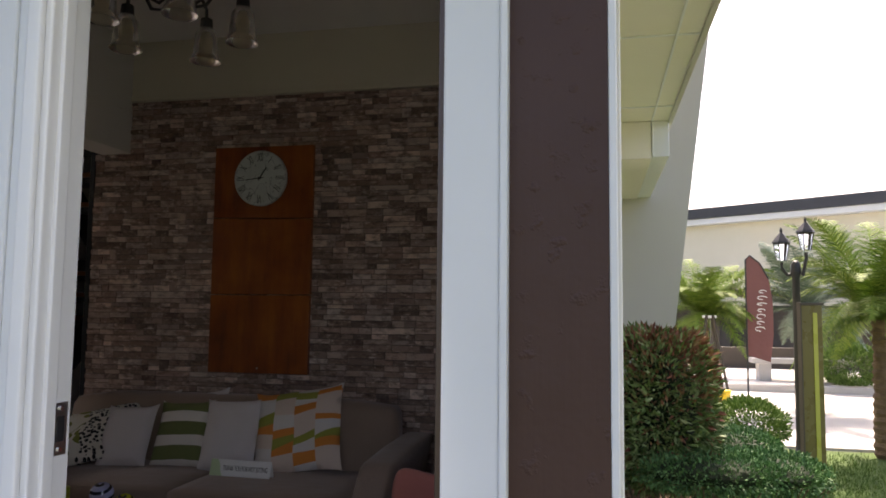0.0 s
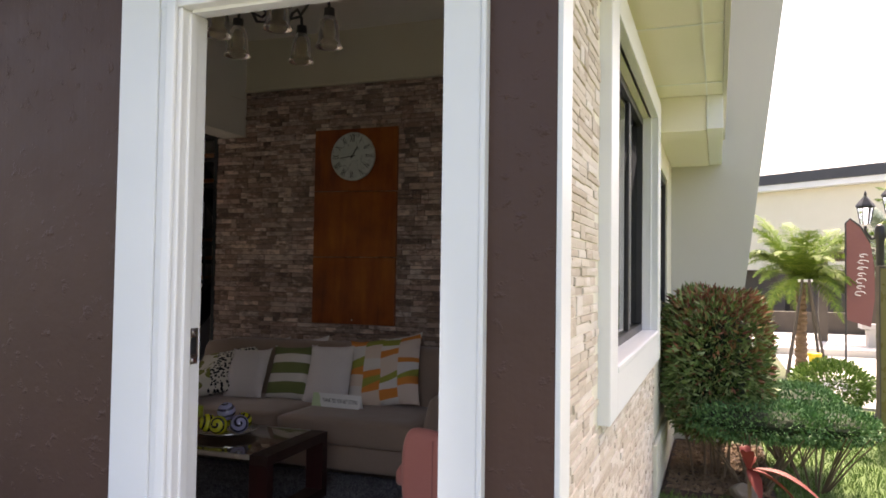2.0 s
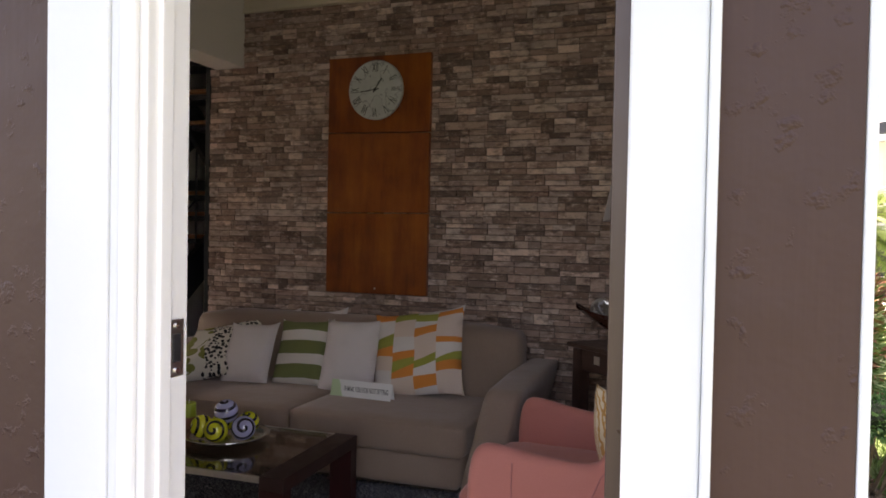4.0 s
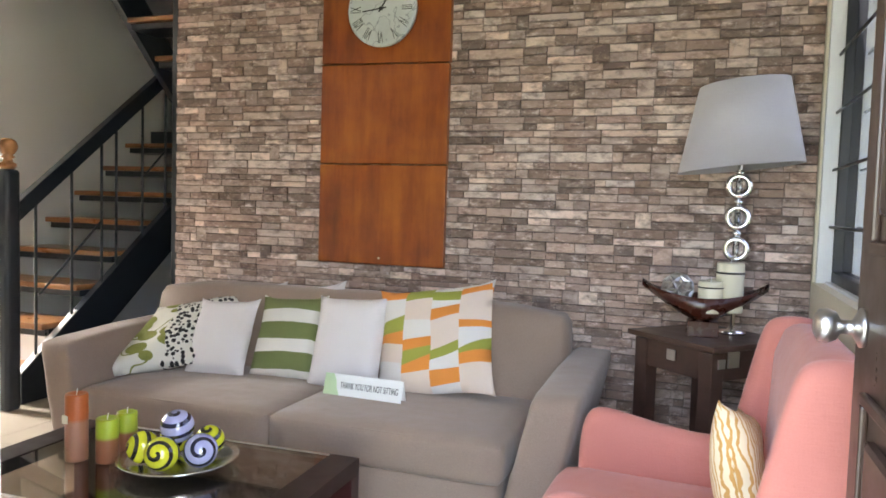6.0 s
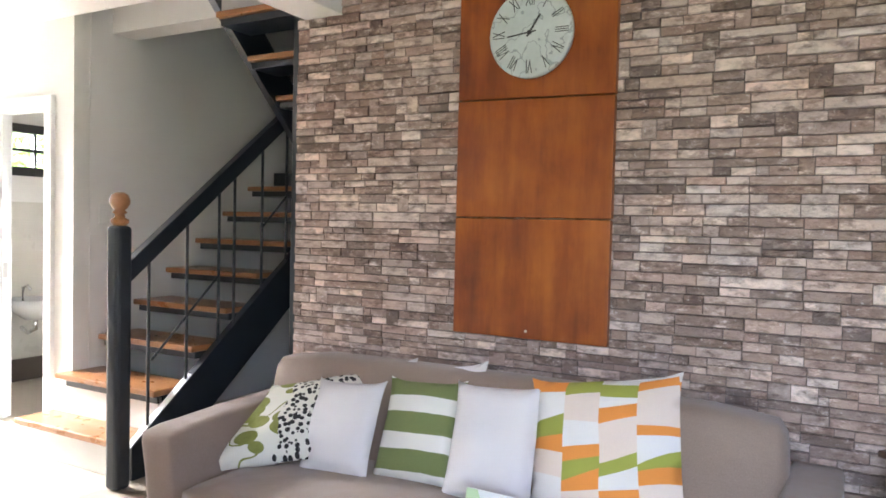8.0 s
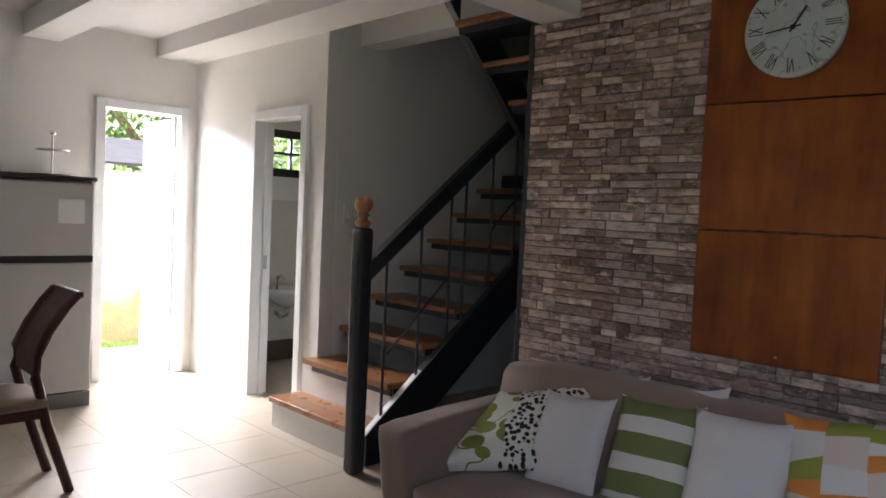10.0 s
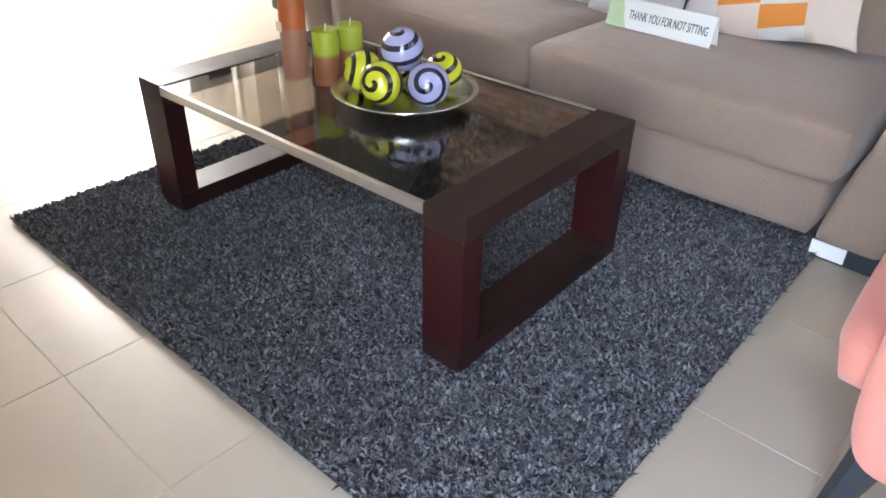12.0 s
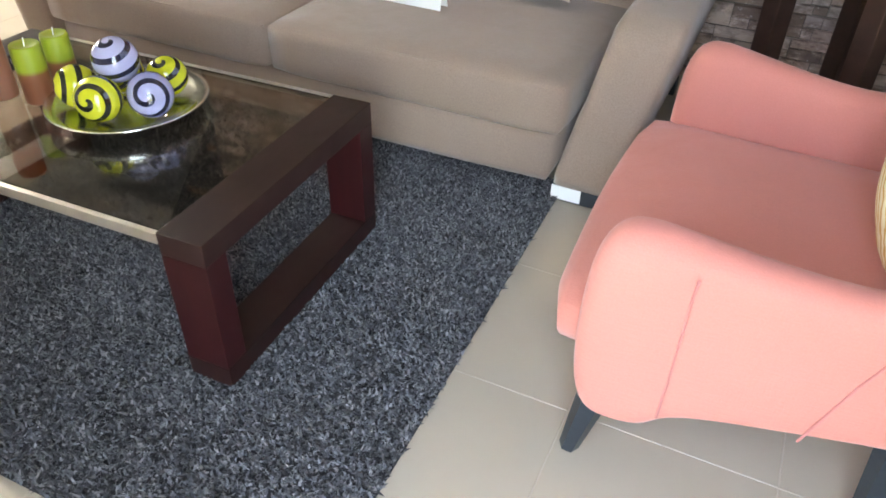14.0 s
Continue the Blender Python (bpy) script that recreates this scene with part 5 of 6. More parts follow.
part("flange", rod((0, 0.004, 0), (0, -0.02, 0), 0.025), M["chrome"], mirror)
structure("baseboard_bath", box(-6.734, -6.715, 4.452, 6.10, 0.0, 0.18), M["dark_fence"], "dark skirting band in the bathroom", "baseboard")

structure("wall_yard", box(-9.75, -9.6, -2, 10, -0.3, 1.71), M["yard"], "sunlit pale yellow yard wall with damp stains", "wall")
canopy = thing("yard_canopy", pose(-10.4, 5.0, 0), "grey corrugated canopy roof on thin braces in the yard", "canopy")
part("roof_sheet", prism([(-1.6, 2.25), (0.55, 1.80), (0.55, 1.83), (-1.6, 2.28)], -3.2, 3.2), M["canopy"], canopy)
for y in (-2.0, -0.6, 0.8, 2.2):
    br = part("brace", rod((0.52, y, 1.86), (-1.0, y + 0.45, 2.19), 0.014), M["silver"], canopy)
    part("post", rod((0.45, y, -0.25), (0.45, y, 1.82), 0.025), M["silver"], canopy)

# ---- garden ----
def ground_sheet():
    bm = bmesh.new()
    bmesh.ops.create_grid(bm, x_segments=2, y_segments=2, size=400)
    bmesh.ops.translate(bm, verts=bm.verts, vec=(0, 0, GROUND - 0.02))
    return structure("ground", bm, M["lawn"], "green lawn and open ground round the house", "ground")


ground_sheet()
structure("doorstep", box(-1.9, 0.45, 0.2, 1.478, -0.4, -0.10, 0.01), M["concrete"], "plain concrete doorstep at the entrance", "step")
structure("yard_paving", box(-9.2, -6.89, -2, 10, -0.4, -0.245), M["pave"], "pale concrete yard behind the house", "paving")
# sheet over the duller ground; its sunlit look comes from the brighter colour
structure("lawn", box(0.93, 3.6, 3.2, 9.2, -0.40, GROUND - 0.014), M["sunlit_turf"], "patch of mown lawn beside the planting bed, painted brighter as sunlit", "lawn")
structure("soil_bed", box(0.16, 0.92, 4.92, 6.72, -0.30, -0.240, 0.03, 2), M["soil"], "bare brown planting bed under the shrub", "soil")
def mulch(count):
    """Flat wood chips lying on the planting bed."""
    rnd = random.Random(41)
    verts, faces = [], []
    for _ in range(count):
        x, y, a = rnd.uniform(0.2, 0.9), rnd.uniform(4.96, 6.6), rnd.uniform(0, 6.28)
        c, n, lift = Vector((x, y, -0.238)), len(verts), rnd.uniform(0.002, 0.014)
        u, v = Vector((math.cos(a), math.sin(a), 0)) * rnd.uniform(0.010, 0.026), Vector((-math.sin(a), math.cos(a), 0)) * rnd.uniform(0.004, 0.009)
        verts += [c - u - v, c + u - v, c + u + v + Vector((0, 0, lift)), c - u + v + Vector((0, 0, lift)), c + Vector((0, 0, lift + 0.006))]
        faces += [(n, n + 1, n + 4), (n + 1, n + 2, n + 4), (n + 2, n + 3, n + 4), (n + 3, n, n + 4)]
    me = bpy.data.meshes.new("mulch")
    me.from_pydata([tuple(v) for v in verts], [], faces)
    me.materials.append(M["bark"])
    tagged(new("mulch", me), "brown bark mulch on the planting bed", "mulch", kind="stuff")


mulch(2500)
structure("road", box(1.6, 40, 9.3, 15.5, -0.45, -0.24), M["pave"], "pale sunlit paved drive", "road")
structure("pavement", box(1.2, 40, 15.5, 30.0, -0.45, -0.10, 0.02), M["pave"], "raised pale pavement beyond the drive", "pavement")


def leaf_cloud(name, parent, material, spots, size, seed, flat=0.35, label=""):
    """Pointed leaves (bent pairs of triangles) at the given spots; each spot: place, outward direction."""
    rnd = random.Random(seed)
    verts, faces = [], []
    for p, d in spots:
        s = size * rnd.uniform(0.65, 1.25)
        d = (d + Vector((rnd.gauss(0, 0.45), rnd.gauss(0, 0.45), rnd.gauss(0.15, 0.45)))).normalized()
        side = d.cross(Vector((rnd.gauss(0, 1), rnd.gauss(0, 1), rnd.gauss(0, 1)))).normalized()
        up = side.cross(d)
        k = len(verts)
        verts += [p, p + d * s * 0.5 + side * s * flat * 0.5 - up * s * 0.06, p + d * s - up * s * 0.12, p + d * s * 0.5 - side * s * flat * 0.5 - up * s * 0.06]
        faces += [(k, k + 1, k + 2), (k, k + 2, k + 3)]
    me = bpy.data.meshes.new(name)
    me.from_pydata([tuple(v) for v in verts], [], faces)
    me.materials.append(material)
    ob = new(name, me)
    ob.parent = parent
    if label:
        tagged(ob, label)
    return ob


def shell(rnd, cx, cy, cz, hx, hy, hz, power=4.0):
    """A random spot near the surface of a rounded block, and its outward direction."""
    while True:
        u = Vector((rnd.uniform(-1, 1), rnd.uniform(-1, 1), rnd.uniform(-1, 1)))
        r = (abs(u.x) ** power + abs(u.y) ** power + abs(u.z) ** power) ** (1 / power)
        if 0.74 < r < 1.0:
            k = 1.0 + 0.13 * noise.noise(u * 2.4)
            return Vector((cx + hx * u.x * k, cy + hy * u.y * k, cz + hz * u.z * k)), Vector((u.x / hx, u.y / hy, u.z / hz)).normalized(), u


def shrub():
    rnd = random.Random(3)
    b = thing("shrub", pose(0.53, 5.52, GROUND), "clipped dense shrub with dark green leaves and reddish tips", "shrub")
    green, red = [], []
    for _ in range(15000):
        p, d, u = shell(rnd, 0, 0, 0.86, 0.365, 0.42, 0.53, 4.2)
        (red if rnd.random() < 0.12 + 0.55 * max(0.0, u.z + 0.25 * u.x) else green).append((p, d))
    leaf_cloud("crown", b, M["bush"], green, 0.072, 1, 0.27)
    leaf_cloud("red_foliage", b, M["bush_red"], red, 0.066, 2, 0.27, label="reddish young leaves")
    # solid core in the dark colour, painted shade behind the leaves
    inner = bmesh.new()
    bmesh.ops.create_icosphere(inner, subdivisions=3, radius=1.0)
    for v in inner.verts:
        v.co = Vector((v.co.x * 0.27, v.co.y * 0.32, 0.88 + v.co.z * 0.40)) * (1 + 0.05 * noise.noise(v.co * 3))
    part("inner_foliage", inner, M["inner_shade"], b)
    for _ in range(9):
        x, y = rnd.uniform(-0.2, 0.2), rnd.uniform(-0.2, 0.2)
        part("stem", tube([(x, y, 0.0), (x * 1.3 + rnd.uniform(-0.03, 0.03), y * 1.3, 0.25), (x * 1.9, y * 1.9, 0.6)], 0.011, taper=0.6, seg=6), M["twig"], b)


def hedge():
    rnd = random.Random(4)
    h = thing("hedge", pose(0.80, 5.32, GROUND), "low clipped hedge with small green leaves on bare stems", "hedge")
    spots = []
    for cx, cy, hx, hy, cz in ((0.0, -0.12, 0.46, 0.32, 0.50), (0.40, 0.08, 0.40, 0.34, 0.47), (0.30, 0.78, 0.35, 0.45, 0.52)):
        for _ in range(6500):
            p, d, u = shell(rnd, cx, cy, cz, hx, hy, 0.13, 3.0)
            spots.append((p, d))
    leaf_cloud("crown", h, M["hedge"], spots, 0.027, 3, 0.5)
    # one added core per lump, its dark colour being the hedge's inner shade
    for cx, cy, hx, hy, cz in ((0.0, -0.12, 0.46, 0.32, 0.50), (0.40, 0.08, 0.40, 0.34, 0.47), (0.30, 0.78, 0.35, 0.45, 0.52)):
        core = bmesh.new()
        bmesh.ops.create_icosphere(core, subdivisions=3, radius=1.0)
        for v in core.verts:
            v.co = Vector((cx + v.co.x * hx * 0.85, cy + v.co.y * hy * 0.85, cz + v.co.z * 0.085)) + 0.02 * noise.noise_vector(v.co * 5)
        part("inner_foliage", core, M["inner_shade"], h)
    for cx, cy in ((0.0, -0.12), (0.40, 0.08), (0.30, 0.78)):
        for _ in range(14):
            a = rnd.uniform(0, 6.28)
            x, y = cx + 0.08 * math.cos(a), cy + 0.08 * math.sin(a)
            r = rnd.uniform(0.15, 0.38)
            part("stem", tube([(x, y, 0.0), (x + r * 0.45 * math.cos(a), y + r * 0.45 * math.sin(a), 0.22), (x + r * math.cos(a), y + r * math.sin(a), 0.45)], 0.008, taper=0.5, seg=5), M["twig"], h)


def palm(x, y, height, crown, material, label, seed, fronds=20, droop=0.9, base=0.11):
    rnd = random.Random(seed)
    p = thing("palm_tree", pose(x, y, GROUND), label, "palm tree")
    bend = rnd.uniform(-0.1, 0.1)
    tr = bmesh.new()
    rows = 34
    prof = []
    for i in range(rows + 1):
        f = i / rows
        prof.append((base * (1.15 - 0.35 * f) * (1.0 + (0.16 if i % 2 else -0.06)), height * f))
    turned(prof, 12, tr)
    for v in tr.verts:
        f = v.co.z / height
        v.co.x += bend * f * f
        v.co += 0.018 * noise.noise_vector(v.co * 11)
    part("trunk", tr, M["bark"], p)
    top = Vector((bend, 0, height))
    for i in range(fronds):
        a = 2 * math.pi * i / fronds + rnd.uniform(-0.2, 0.2)
        rise = rnd.uniform(0.3, 2.1)
        d = Vector((math.cos(a), math.sin(a), 0))
        pts = []
        for j in range(13):
            f = j / 12
            pts.append(top + d * crown * f * (1 - 0.18 * f * droop) + Vector((0, 0, crown * (rise * f - droop * 0.95 * f * f))))
        fr = part("frond", tube(pts, 0.012, taper=0.25, seg=5), material, p)
        verts, faces = [], []
        for j in range(1, 120):
            f = j / 120
            k = min(int(f * 12), 11)
            q = pts[k].lerp(pts[k + 1], f * 12 - k)
            ax = (pts[k + 1] - pts[k]).normalized()
            long = crown * 0.24 * math.sin(math.pi * min(1.0, f * 0.9 + 0.12)) + 0.03
            for s in (-1, 1):
                side = ax.cross(Vector((0, 0, 1))).normalized() * s
                tip = q + side * long * 0.8 + ax * long * 0.55 + Vector((0, 0, -long * rnd.uniform(-0.15, 0.45)))
                n = len(verts)
                w = ax * 0.0045
                mid = q.lerp(tip, 0.5) + Vector((0, 0, long * 0.06))
                verts += [q - w, q + w, mid + w, tip, mid - w]
                faces += [(n, n + 1, n + 2, n + 4), (n + 4, n + 2, n + 3)]
        me = bpy.data.meshes.new("leaf_blade")
        me.from_pydata([tuple(v) for v in verts], [], faces)
        me.materials.append(material)
        ob = new("leaf_blade", me)
        ob.parent = fr


def grass():
    rnd = np.random.default_rng(8)
    n = 70000
    x, y = rnd.uniform(0.15, 3.6, n), rnd.uniform(1.6, 9.2, n)
    keep = ~((x < 0.90 + 0.06 * np.sin(9 * y)) & (y > 4.94 + 0.06 * np.sin(11 * x)))
    x = np.concatenate([x[keep], rnd.uniform(-9.6, -9.15, 6000)])
    y = np.concatenate([y[keep], rnd.uniform(3.0, 7.0, 6000)])
    edge = np.minimum(np.minimum(3.6 - x, y - 1.6), 9.2 - y)
    thin = (x < 0) | (edge > rnd.uniform(0, 1.0, len(x)))
    x, y = x[thin], y[thin]
    n = len(x)
    a = rnd.uniform(0, 2 * math.pi, n)
    h = rnd.uniform(0.025, 0.065, n)
    lx, ly = rnd.normal(0, 0.02, n), rnd.normal(0, 0.02, n)
    z = np.full(n, GROUND - 0.022)
    p = np.stack([np.stack([x - np.cos(a) * 0.004, y - np.sin(a) * 0.004, z], 1), np.stack([x + np.cos(a) * 0.004, y + np.sin(a) * 0.004, z], 1), np.stack([x + lx, y + ly, z + h], 1)], 1).reshape(-1, 3)
    me = bpy.data.meshes.new("grass")
    me.from_pydata(p.tolist(), [], [(3 * i, 3 * i + 1, 3 * i + 2) for i in range(n)])
    me.materials.append(M["grass"])
    tagged(new("grass", me), "short green lawn grass", "grass", kind="stuff")


shrub()
hedge()
palm(3.12, 8.85, 1.48, 1.1, M["palm"], "young palm with rough brown trunk and arching fronds", 11, 44, 0.95, 0.08)
palm(1.78, 12.4, 1.45, 1.0, M["palm"], "small feathery palm beside the drive", 12, 44, 0.95, 0.08)
palm(3.45, 12.7, 1.5, 1.05, M["silverpalm"], "silvery green palm behind the lamp post", 13, 42, 0.85)
palm(5.4, 13.0, 1.6, 1.2, M["palm"], "feathery palm further along the drive", 14, 18)
grass()

bm = bmesh.new()
bmesh.ops.create_icosphere(bm, subdivisions=3, radius=0.085)
for v in bm.verts:
    v.co = Vector((v.co.x * 1.2, v.co.y * 0.9, v.co.z * 0.75 + 0.05)) * (1 + 0.35 * noise.noise(v.co * 12))
rock = part("garden_stone", bm, M["rock"])
rock.matrix_world = pose(0.72, 4.92, GROUND)
tagged(rock, "rough brown garden stone at the edge of the bed", "stone")


def ti_plant(x, y, h, seed):
    rnd = random.Random(seed)
    t = thing("ti_plant", pose(x, y, GROUND), "red-leaved cordyline plant on a thin stem", "plant")
    part("stem", tube([(0, 0, 0), (0.01, 0.0, h * 0.5), (0.0, 0.01, h)], 0.012, taper=0.6), M["twig"], t)
    for i, (a, rise, long) in enumerate(((-0.25, 0.18, 0.27), (1.4, 1.6, 0.10), (2.2, 4.5, 0.17), (0.3, -0.2, 0.20), (5.2, -0.5, 0.10), (4.4, 5.5, 0.15))):
        d = Vector((math.cos(a), math.sin(a), rise)).normalized()
        side = d.cross(Vector((0, 0, 1))).normalized()
        bm = bmesh.new()
        rows = []
        for j in range(9):
            f = j / 8
            c = Vector((0, 0, h * 0.93)) + d * long * f - Vector((0, 0, 0.10 * long / 0.2 * f * f))
            w = 0.024 * math.sin(math.pi * min(1.0, f * 0.93 + 0.05)) + 0.002
            rows.append([bm.verts.new(c - side * w + Vector((0, 0, w * 0.5))), bm.verts.new(c), bm.verts.new(c + side * w + Vector((0, 0, w * 0.5)))])
        for r0, r1 in zip(rows, rows[1:]):
            for j in range(2):
                bm.faces.new((r0[j], r0[j + 1], r1[j + 1], r1[j]))
        part("leaf", bm, M["ti"], t, smooth=True)


ti_plant(0.655, 2.62, 0.82, 1)
ti_plant(0.93, 2.75, 0.50, 2)

# street lamp with two lanterns
post = thing("street_lamp", pose(2.09, 8.05, GROUND), "black iron garden lamp post with two lanterns", "street lamp")
part("pole", turned([(0.09, 0.0), (0.085, 0.12), (0.05, 0.16), (0.042, 0.3), (0.038, 1.9), (0.055, 1.95), (0.045, 2.05), (0.02, 2.08)], 16), M["iron"], post, smooth=True)
for dx, dy, dz in ((-0.13, 0.0, 0.0), (0.09, -0.05, 0.10)):
    arm = part("arm", tube([(0, 0, 1.95), (dx * 0.6, dy, 1.93), (dx, dy, 2.0 + dz), (dx, dy, 2.06 + dz)], 0.018), M["iron"], post)
    part("lantern_glass", turned([(0.045, 2.08 + dz), (0.075, 2.26 + dz)], 6, m=Matrix.Translation((dx, dy, 0))), M["clear"], arm, "clear lantern panes")
    part("lantern_cap", turned([(0.095, 2.26 + dz), (0.085, 2.28 + dz), (0.03, 2.35 + dz), (0.012, 2.37 + dz), (0.016, 2.39 + dz), (0.0, 2.43 + dz)], 6, m=Matrix.Translation((dx, dy, 0))), M["iron"], arm)
    for k in range(6):
        a = radians(60 * k)
        part("lantern_bar", rod((dx + 0.047 * math.cos(a), dy + 0.047 * math.sin(a), 2.08 + dz), (dx + 0.077 * math.cos(a), dy + 0.077 * math.sin(a), 2.26 + dz), 0.005, seg=5), M["iron"], arm)

board = thing("sign_board", pose(2.09, 7.55, GROUND, 0, 0, 20), "tall narrow olive gold sign board on a post", "sign")
part("board_face", box(-0.115, 0.10, -0.02, 0.02, 0.08, 1.62, 0.006), M["gold"], board)
part("side_strip", box(-0.13, -0.116, -0.03, 0.03, 0.0, 1.64, 0.003), M["dark_fence"], board)
part("top_cap", box(-0.13, 0.115, -0.03, 0.03, 1.621, 1.645, 0.004), M["dark_fence"], board)
part("yellow_stripe", box(0.0, 0.045, -0.026, -0.0205, 0.15, 1.55, 0.001), M["lime"], board, "narrow yellow stripe")

flag = thing("feather_flag", pose(2.35, 12.0, GROUND), "maroon feather flag with pale script shapes on a pole", "flag")
part("pole", tube([(0, 0, 0), (0, 0, 1.6), (0.0, 0, 2.36), (0.06, 0, 2.425), (0.20, 0, 2.31), (0.33, 0, 2.06)], 0.014), M["iron"], flag)
part("cloth", prism([(0.0, 0.90), (0.33, 0.80), (0.38, 1.2), (0.38, 1.7), (0.33, 2.05), (0.20, 2.30), (0.05, 2.42), (0.0, 2.36)], -0.004, 0.004), M["flag"], flag)
for i, (w, d) in enumerate(((0.07, 0.02), (0.04, 0.0), (0.06, 0.03), (0.04, 0.0), (0.07, -0.01), (0.07, 0.01), (0.04, 0.0))):
    z = 1.30 + 0.095 * i
    loop = [(0.19 + 0.008 * i + (0.03 + w * 0.6) * math.cos(0.8 * n), -0.007, z + (0.022 + d * 0.5) * math.sin(0.8 * n)) for n in range(7)]
    part("script_mark", tube(loop, 0.007, seg=5), M["card"], flag)

easel = thing("swing_frame", pose(1.78, 11.8, GROUND), "slender A-shaped timber frame standing on the paving", "frame")
for x0, y0 in ((-0.28, -0.2), (0.28, -0.2), (-0.22, 0.25), (0.25, 0.25)):
    part("leg", bar((x0, y0, 0.0), (x0 * 0.16, y0 * 0.2, 1.50), 0.035, 0.03), M["dark_fence"], easel)
part("crossbar", bar((-0.10, 0, 1.48), (0.10, 0, 1.48), 0.05, 0.04), M["card"], easel)
pot = thing("flower_pot", pose(1.75, 10.4, GROUND), "small bright yellow plastic pot", "pot")
part("pot_body", turned([(0.06, 0.35), (0.085, 0.5), (0.09, 0.5), (0.09, 0.52), (0.0, 0.5)], 18), M["yellow"], pot)
part("pot_stand", rod((0, 0, 0), (0, 0, 0.36), 0.03), M["twig"], pot)
rnd = random.Random(21)
lowp = thing("flowering_shrub", pose(1.75, 8.9, GROUND), "loose low shrub with yellow-green leaves", "shrub")
leaf_cloud("crown", lowp, M["grass"], [shell(rnd, 0, 0, 0.30, 0.42, 0.5, 0.28, 2.0)[:2] for _ in range(6000)], 0.055, 5)
rnd = random.Random(22)
lowq = thing("flowering_shrub", pose(5.0, 15.9, -0.10), "leafy yellow-green shrub beside the stone bench", "shrub")
leaf_cloud("crown", lowq, M["grass"], [shell(rnd, 0, 0, 0.40, 0.6, 0.5, 0.40, 2.0)[:2] for _ in range(6000)], 0.08, 6)

bench = thing("garden_bench", pose(4.2, 16.5, -0.10), "pale stone bench on two blocks", "bench")
part("seat", box(-0.95, 0.95, -0.22, 0.22, 0.36, 0.46, 0.01), M["pave"], bench)
for x in (-0.7, 0.7):
    part("leg", box(x - 0.12, x + 0.12, -0.18, 0.18, 0.0, 0.36, 0.01), M["pave"], bench)
perg = thing("pergola", pose(3.6, 17.5, -0.10), "dark timber pergola frame hung with climbers", "pergola")
for x in (-0.9, 0.1, 2.2):
    part("post", box(x - 0.09, x + 0.09, -0.09, 0.09, 0.0, 1.75, 0.01), M["dark_fence"], perg)
part("beam", box(-1.2, 2.6, -0.10, 0.10, 1.75, 1.92, 0.01), M["dark_fence"], perg)
for i in range(8):
    part("rafter", box(-1.1 + 0.5 * i, -1.02 + 0.5 * i, -0.7, 0.7, 1.921, 2.0, 0.005), M["dark_fence"], perg)
rnd = random.Random(23)
leaf_cloud("climber", perg, M["palm"], [shell(rnd, 0.6, 0, 2.05, 1.7, 0.7, 0.3, 2.0)[:2] for _ in range(3500)], 0.11, 7, label="yellow-green climbing plant")
leaf_cloud("climber", perg, M["palm"], [shell(rnd, 2.4, 0.3, 1.2, 0.35, 0.5, 1.1, 2.0)[:2] for _ in range(2500)], 0.11, 8)

far = thing("neighbour_building", pose(8.1, 22.0, -0.22, 0, 0, -35), "cream building with a dark roof edge beyond the garden", "building")
part("wall", box(-12, 8, 0.0, 6.0, 1.75, 4.35), M["cream"], far)
part("lower_wall", box(-12, 8, 0.35, 6.0, 0.0, 1.75), M["dark_fence"], far, "shaded brown lower storey")
for i in range(10):
    part("column", box(-11 + 2 * i, -10.75 + 2 * i, 0.05, 0.34, 0.0, 1.75), M["dark_fence"], far)
part("gutter", box(-12.3, 8.3, -0.35, 0.0, 4.35, 4.55, 0.02), M["trim"], far)
part("roof", prism([(-12.4, 4.55), (8.4, 4.55), (8.4, 4.88), (-12.4, 4.88)], -0.4, 6.2), M["roofing"], far)
structure("low_wall", box(-1.0, 8.5, 20.0, 20.25, -0.10, 0.42), M["dark_fence"], "low brown garden wall before the building", "wall")

rnd = random.Random(31)
tree = thing("tree", pose(-14.5, 7.2, GROUND), "leafy tree behind the yard wall", "tree")
part("trunk", tube([(0, 0, 0), (0.1, 0, 1.6), (0.0, 0.2, 3.2)], 0.16, taper=0.5), M["bark"], tree)
for k in range(5):
    a = 1.26 * k
    part("limb", tube([(0, 0.1, 2.2), (0.8 * math.cos(a), 0.8 * math.sin(a), 3.2), (1.6 * math.cos(a), 1.6 * math.sin(a), 4.0)], 0.07, taper=0.4), M["bark"], tree)
spots = []
for k in range(34):
    c = Vector((rnd.uniform(-1.3, 1.3), rnd.uniform(-3.2, 3.2), rnd.uniform(2.0, 4.6)))
    for _ in range(230):
        p, d, u = shell(rnd, c.x, c.y, c.z, 0.65, 0.8, 0.55, 2.0)
        spots.append((p, d))
leaf_cloud("crown", tree, M["grass"], spots, 0.16, 9)
rnd = random.Random(32)
btree = thing("tree", pose(-8.2, 5.7, GROUND), "leafy shrub outside the bathroom window", "tree")
part("trunk", tube([(0, 0, 0), (0.05, 0, 1.4)], 0.06, taper=0.6), M["bark"], btree)
leaf_cloud("crown", btree, M["grass"], [shell(rnd, 0, 0.2, 2.1, 0.5, 0.9, 0.8, 2.0)[:2] for _ in range(4000)], 0.12, 10)


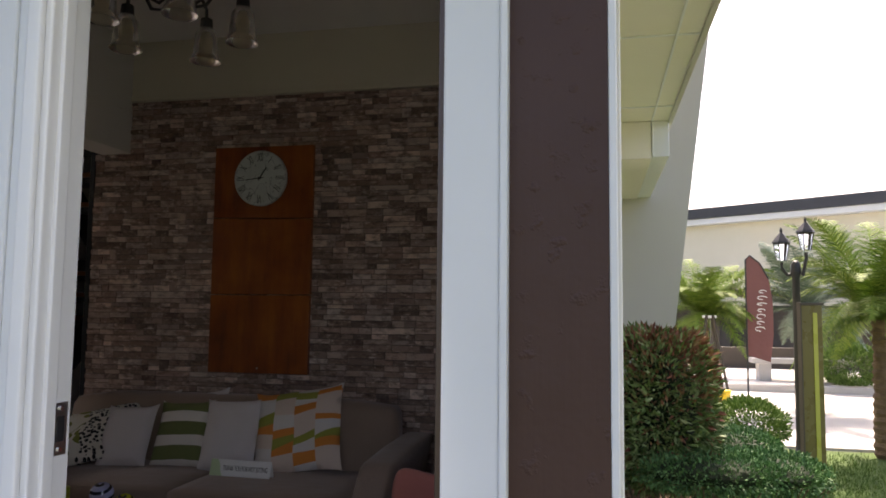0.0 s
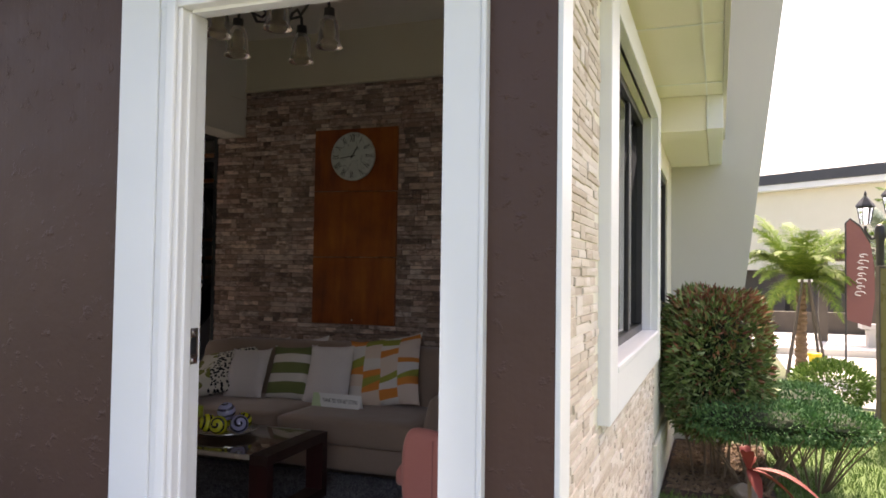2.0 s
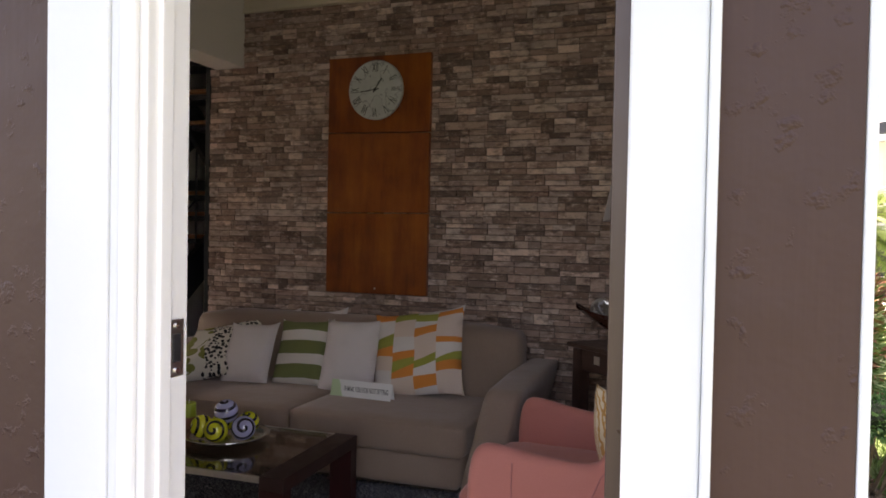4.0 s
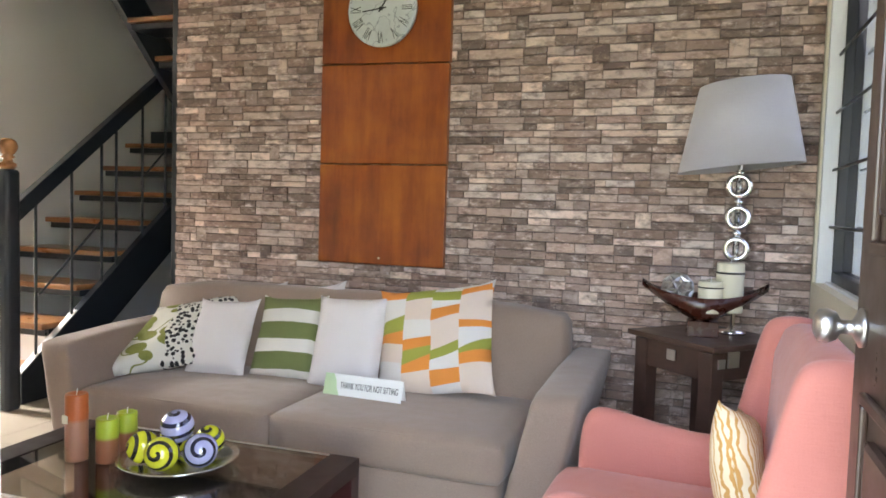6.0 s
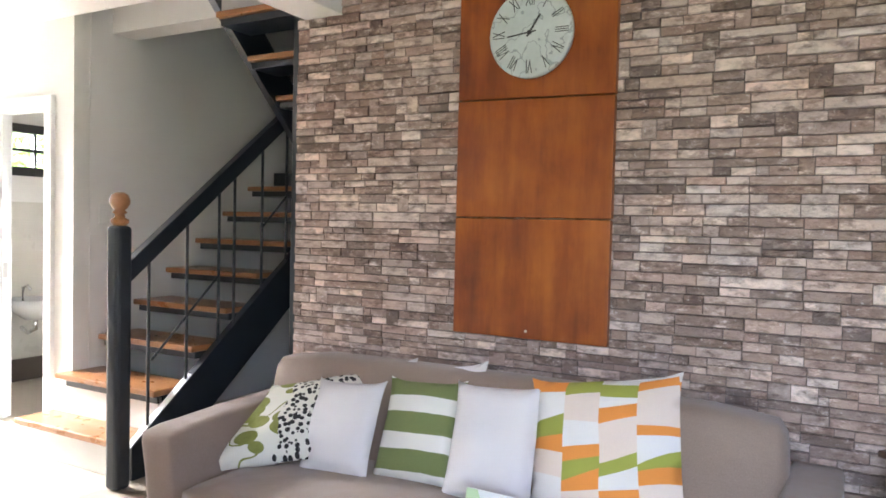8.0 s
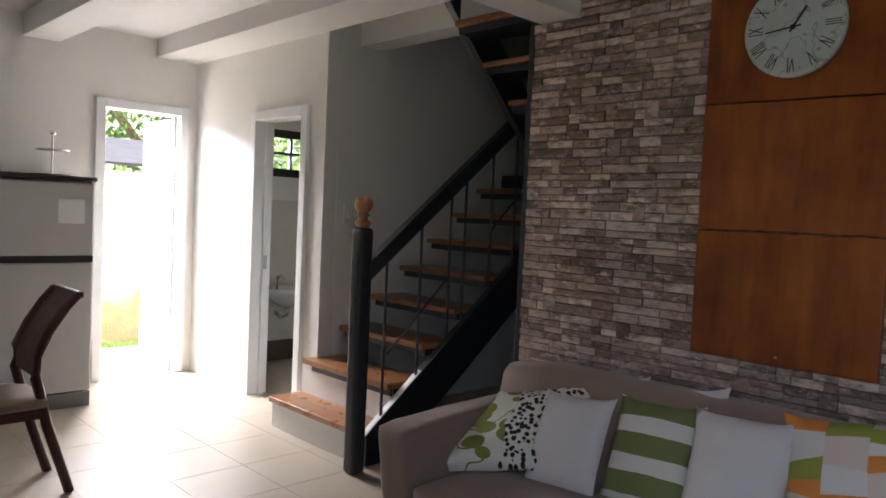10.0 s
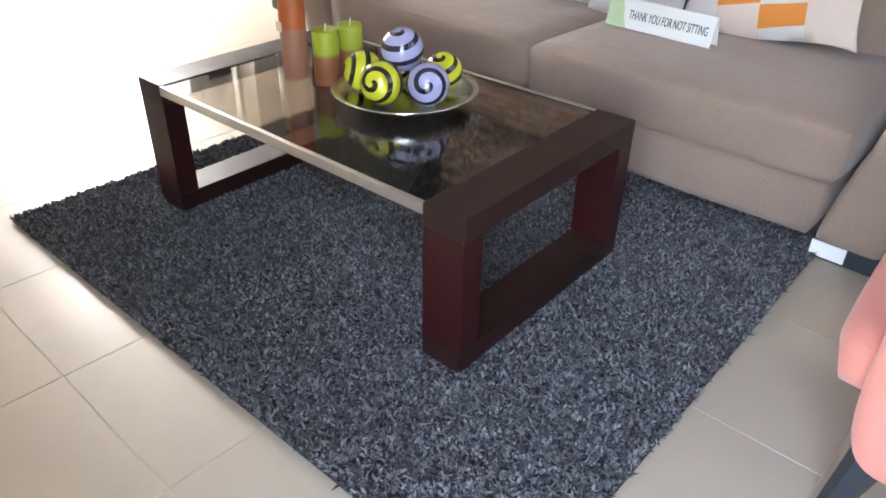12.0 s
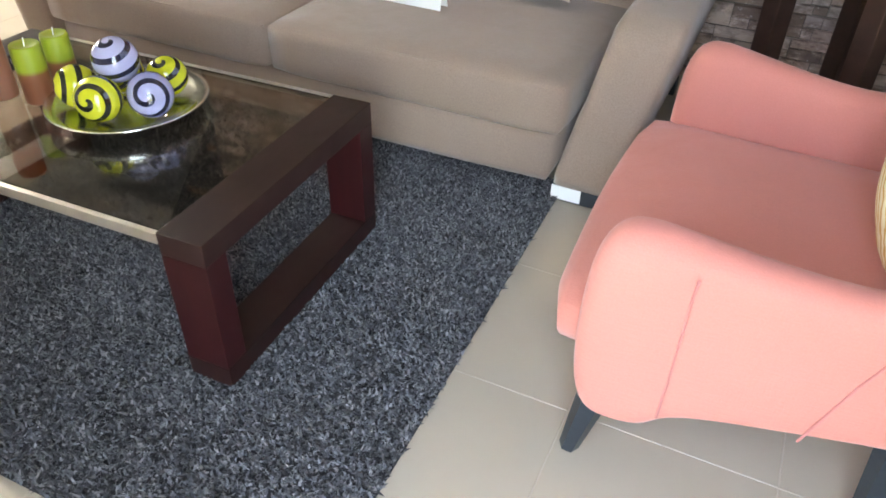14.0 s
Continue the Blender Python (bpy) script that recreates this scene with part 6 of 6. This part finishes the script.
# ---- stacked stone and tiles ----
def stone_shape(seed):
    """A block, one unit in each direction, with a split, uneven front towards -y and chipped edges."""
    rnd = random.Random(seed)
    cols, rows = 4, 2
    v, f, at = [], [], {}
    for i in range(cols + 1):
        for j in range(rows + 1):
            x, z = i / cols - 0.5, j / rows - 0.5
            rim = i in (0, cols) or j in (0, rows)
            at[i, j] = len(v)
            v.append((x * (0.985 - rnd.uniform(0, 0.02)), (-0.34 if rim else -0.46) + rnd.uniform(-0.10, 0.12), z * (0.95 - rnd.uniform(0, 0.16) if rim else 1.0) + (0.0 if rim else rnd.uniform(-0.15, 0.15))))
    for i in range(cols):
        for j in range(rows):
            f.append((at[i, j], at[i + 1, j], at[i + 1, j + 1], at[i, j + 1]))
    ring = [(i, 0) for i in range(cols)] + [(cols, j) for j in range(rows)] + [(i, rows) for i in range(cols, 0, -1)] + [(0, j) for j in range(rows, 0, -1)]
    back = len(v)
    v += [(i / cols - 0.5, 0.5, j / rows - 0.5) for i, j in ring]
    for n in range(len(ring)):
        k = (n + 1) % len(ring)
        f.append((back + n, back + k, at[ring[k]], at[ring[n]]))
    return v, f


def stack(wall, m, width, height, row, lengths, deep, keep, near, mats, seed):
    """Rows of stone on the plane y = 0 of m, from x = 0 to width. keep(x0, x1, z0, z1): stone there. near(x, z): the stretch whose stones are parts."""
    rnd = random.Random(seed)
    shapes = [stone_shape(seed + i) for i in range(12)]
    meshes = []
    for v, f in shapes:
        me = bpy.data.meshes.new("stone")
        me.from_pydata(v, [], f)
        me.materials.append(mats[0])
        meshes.append(me)
    verts, faces, count, z = [], [], 0, 0.0
    blocks = []
    while z < height - 0.004:
        # a course two rows high: short tall blocks among pairs of thin ones
        h = min(2 * row * rnd.choice((0.85, 0.95, 1.0, 1.1)), height - z)
        x = 0.0
        while x < width - 0.001:
            tall = rnd.random() < 0.15 or h < row
            w = min(rnd.uniform(0.8, 1.5) * lengths[0] if tall else rnd.uniform(1.5 * lengths[0], lengths[1] * 1.3), width - x)
            if width - x - w < 0.04:
                w = width - x
            if tall:
                blocks.append((x, w, z, h))
            else:
                split = h * rnd.uniform(0.4, 0.6)
                for z0, z1 in ((0.0, split), (split, h)):
                    cut = w * rnd.uniform(0.25, 0.75) if w > 2.0 * lengths[0] and rnd.random() < 0.72 else w
                    blocks.append((x, cut, z + z0, z1 - z0))
                    if cut < w:
                        blocks.append((x + cut, w - cut, z + z0, z1 - z0))
            x += w
        z += h
    for x, w, z, h in blocks:
        if keep(x, x + w, z, z + h):
            d = deep * rnd.uniform(0.35, 1.0)
            k = rnd.randrange(12)
            at = m @ Matrix.Translation((x + w / 2, -d / 2 + 0.002, z + h / 2)) @ Matrix.Diagonal((w - 0.0012, d, h - 0.0022, 1))
            if near(x + w / 2, z + h / 2) and count < 300:
                ob = new("stone", meshes[k])
                ob.parent, ob.matrix_world = wall, at
                count += 1
            else:
                n = len(verts)
                verts += [tuple(at @ Vector(p)) for p in shapes[k][0]]
                faces += [tuple(i + n for i in q) for q in shapes[k][1]]
    me = bpy.data.meshes.new("stone_rest")
    me.from_pydata(verts, [], faces)
    me.materials.append(mats[1])
    ob = new("stone_rest", me)
    ob.parent = wall
    tagged(ob, kind="stuff")


stack(wall_north, pose(-3.385, 4.548, 0.0), 3.315, 2.73, 0.039, (0.062, 0.22), 0.022,
      lambda x0, x1, z0, z1: x1 > 0.275 or z1 < 2.366,
      lambda x, z: 1.66 < x < 2.9 and 0.8 < z < 2.0, (M["stone_a"], M["stone_b"]), 43)
stack(wall_east, pose(0.128, 1.60, -0.25, 0, 0, 90), 3.10, 2.80, 0.030, (0.07, 0.26), 0.013,
      lambda x0, x1, z0, z1: x1 < 0.645 or x0 > 3.085 or z1 < 0.97 or z0 > 2.69,
      lambda x, z: x < 1.6 and 0.2 < z < 2.4, (M["pale_a"], M["pale_b"]), 60)
floor_tiles()
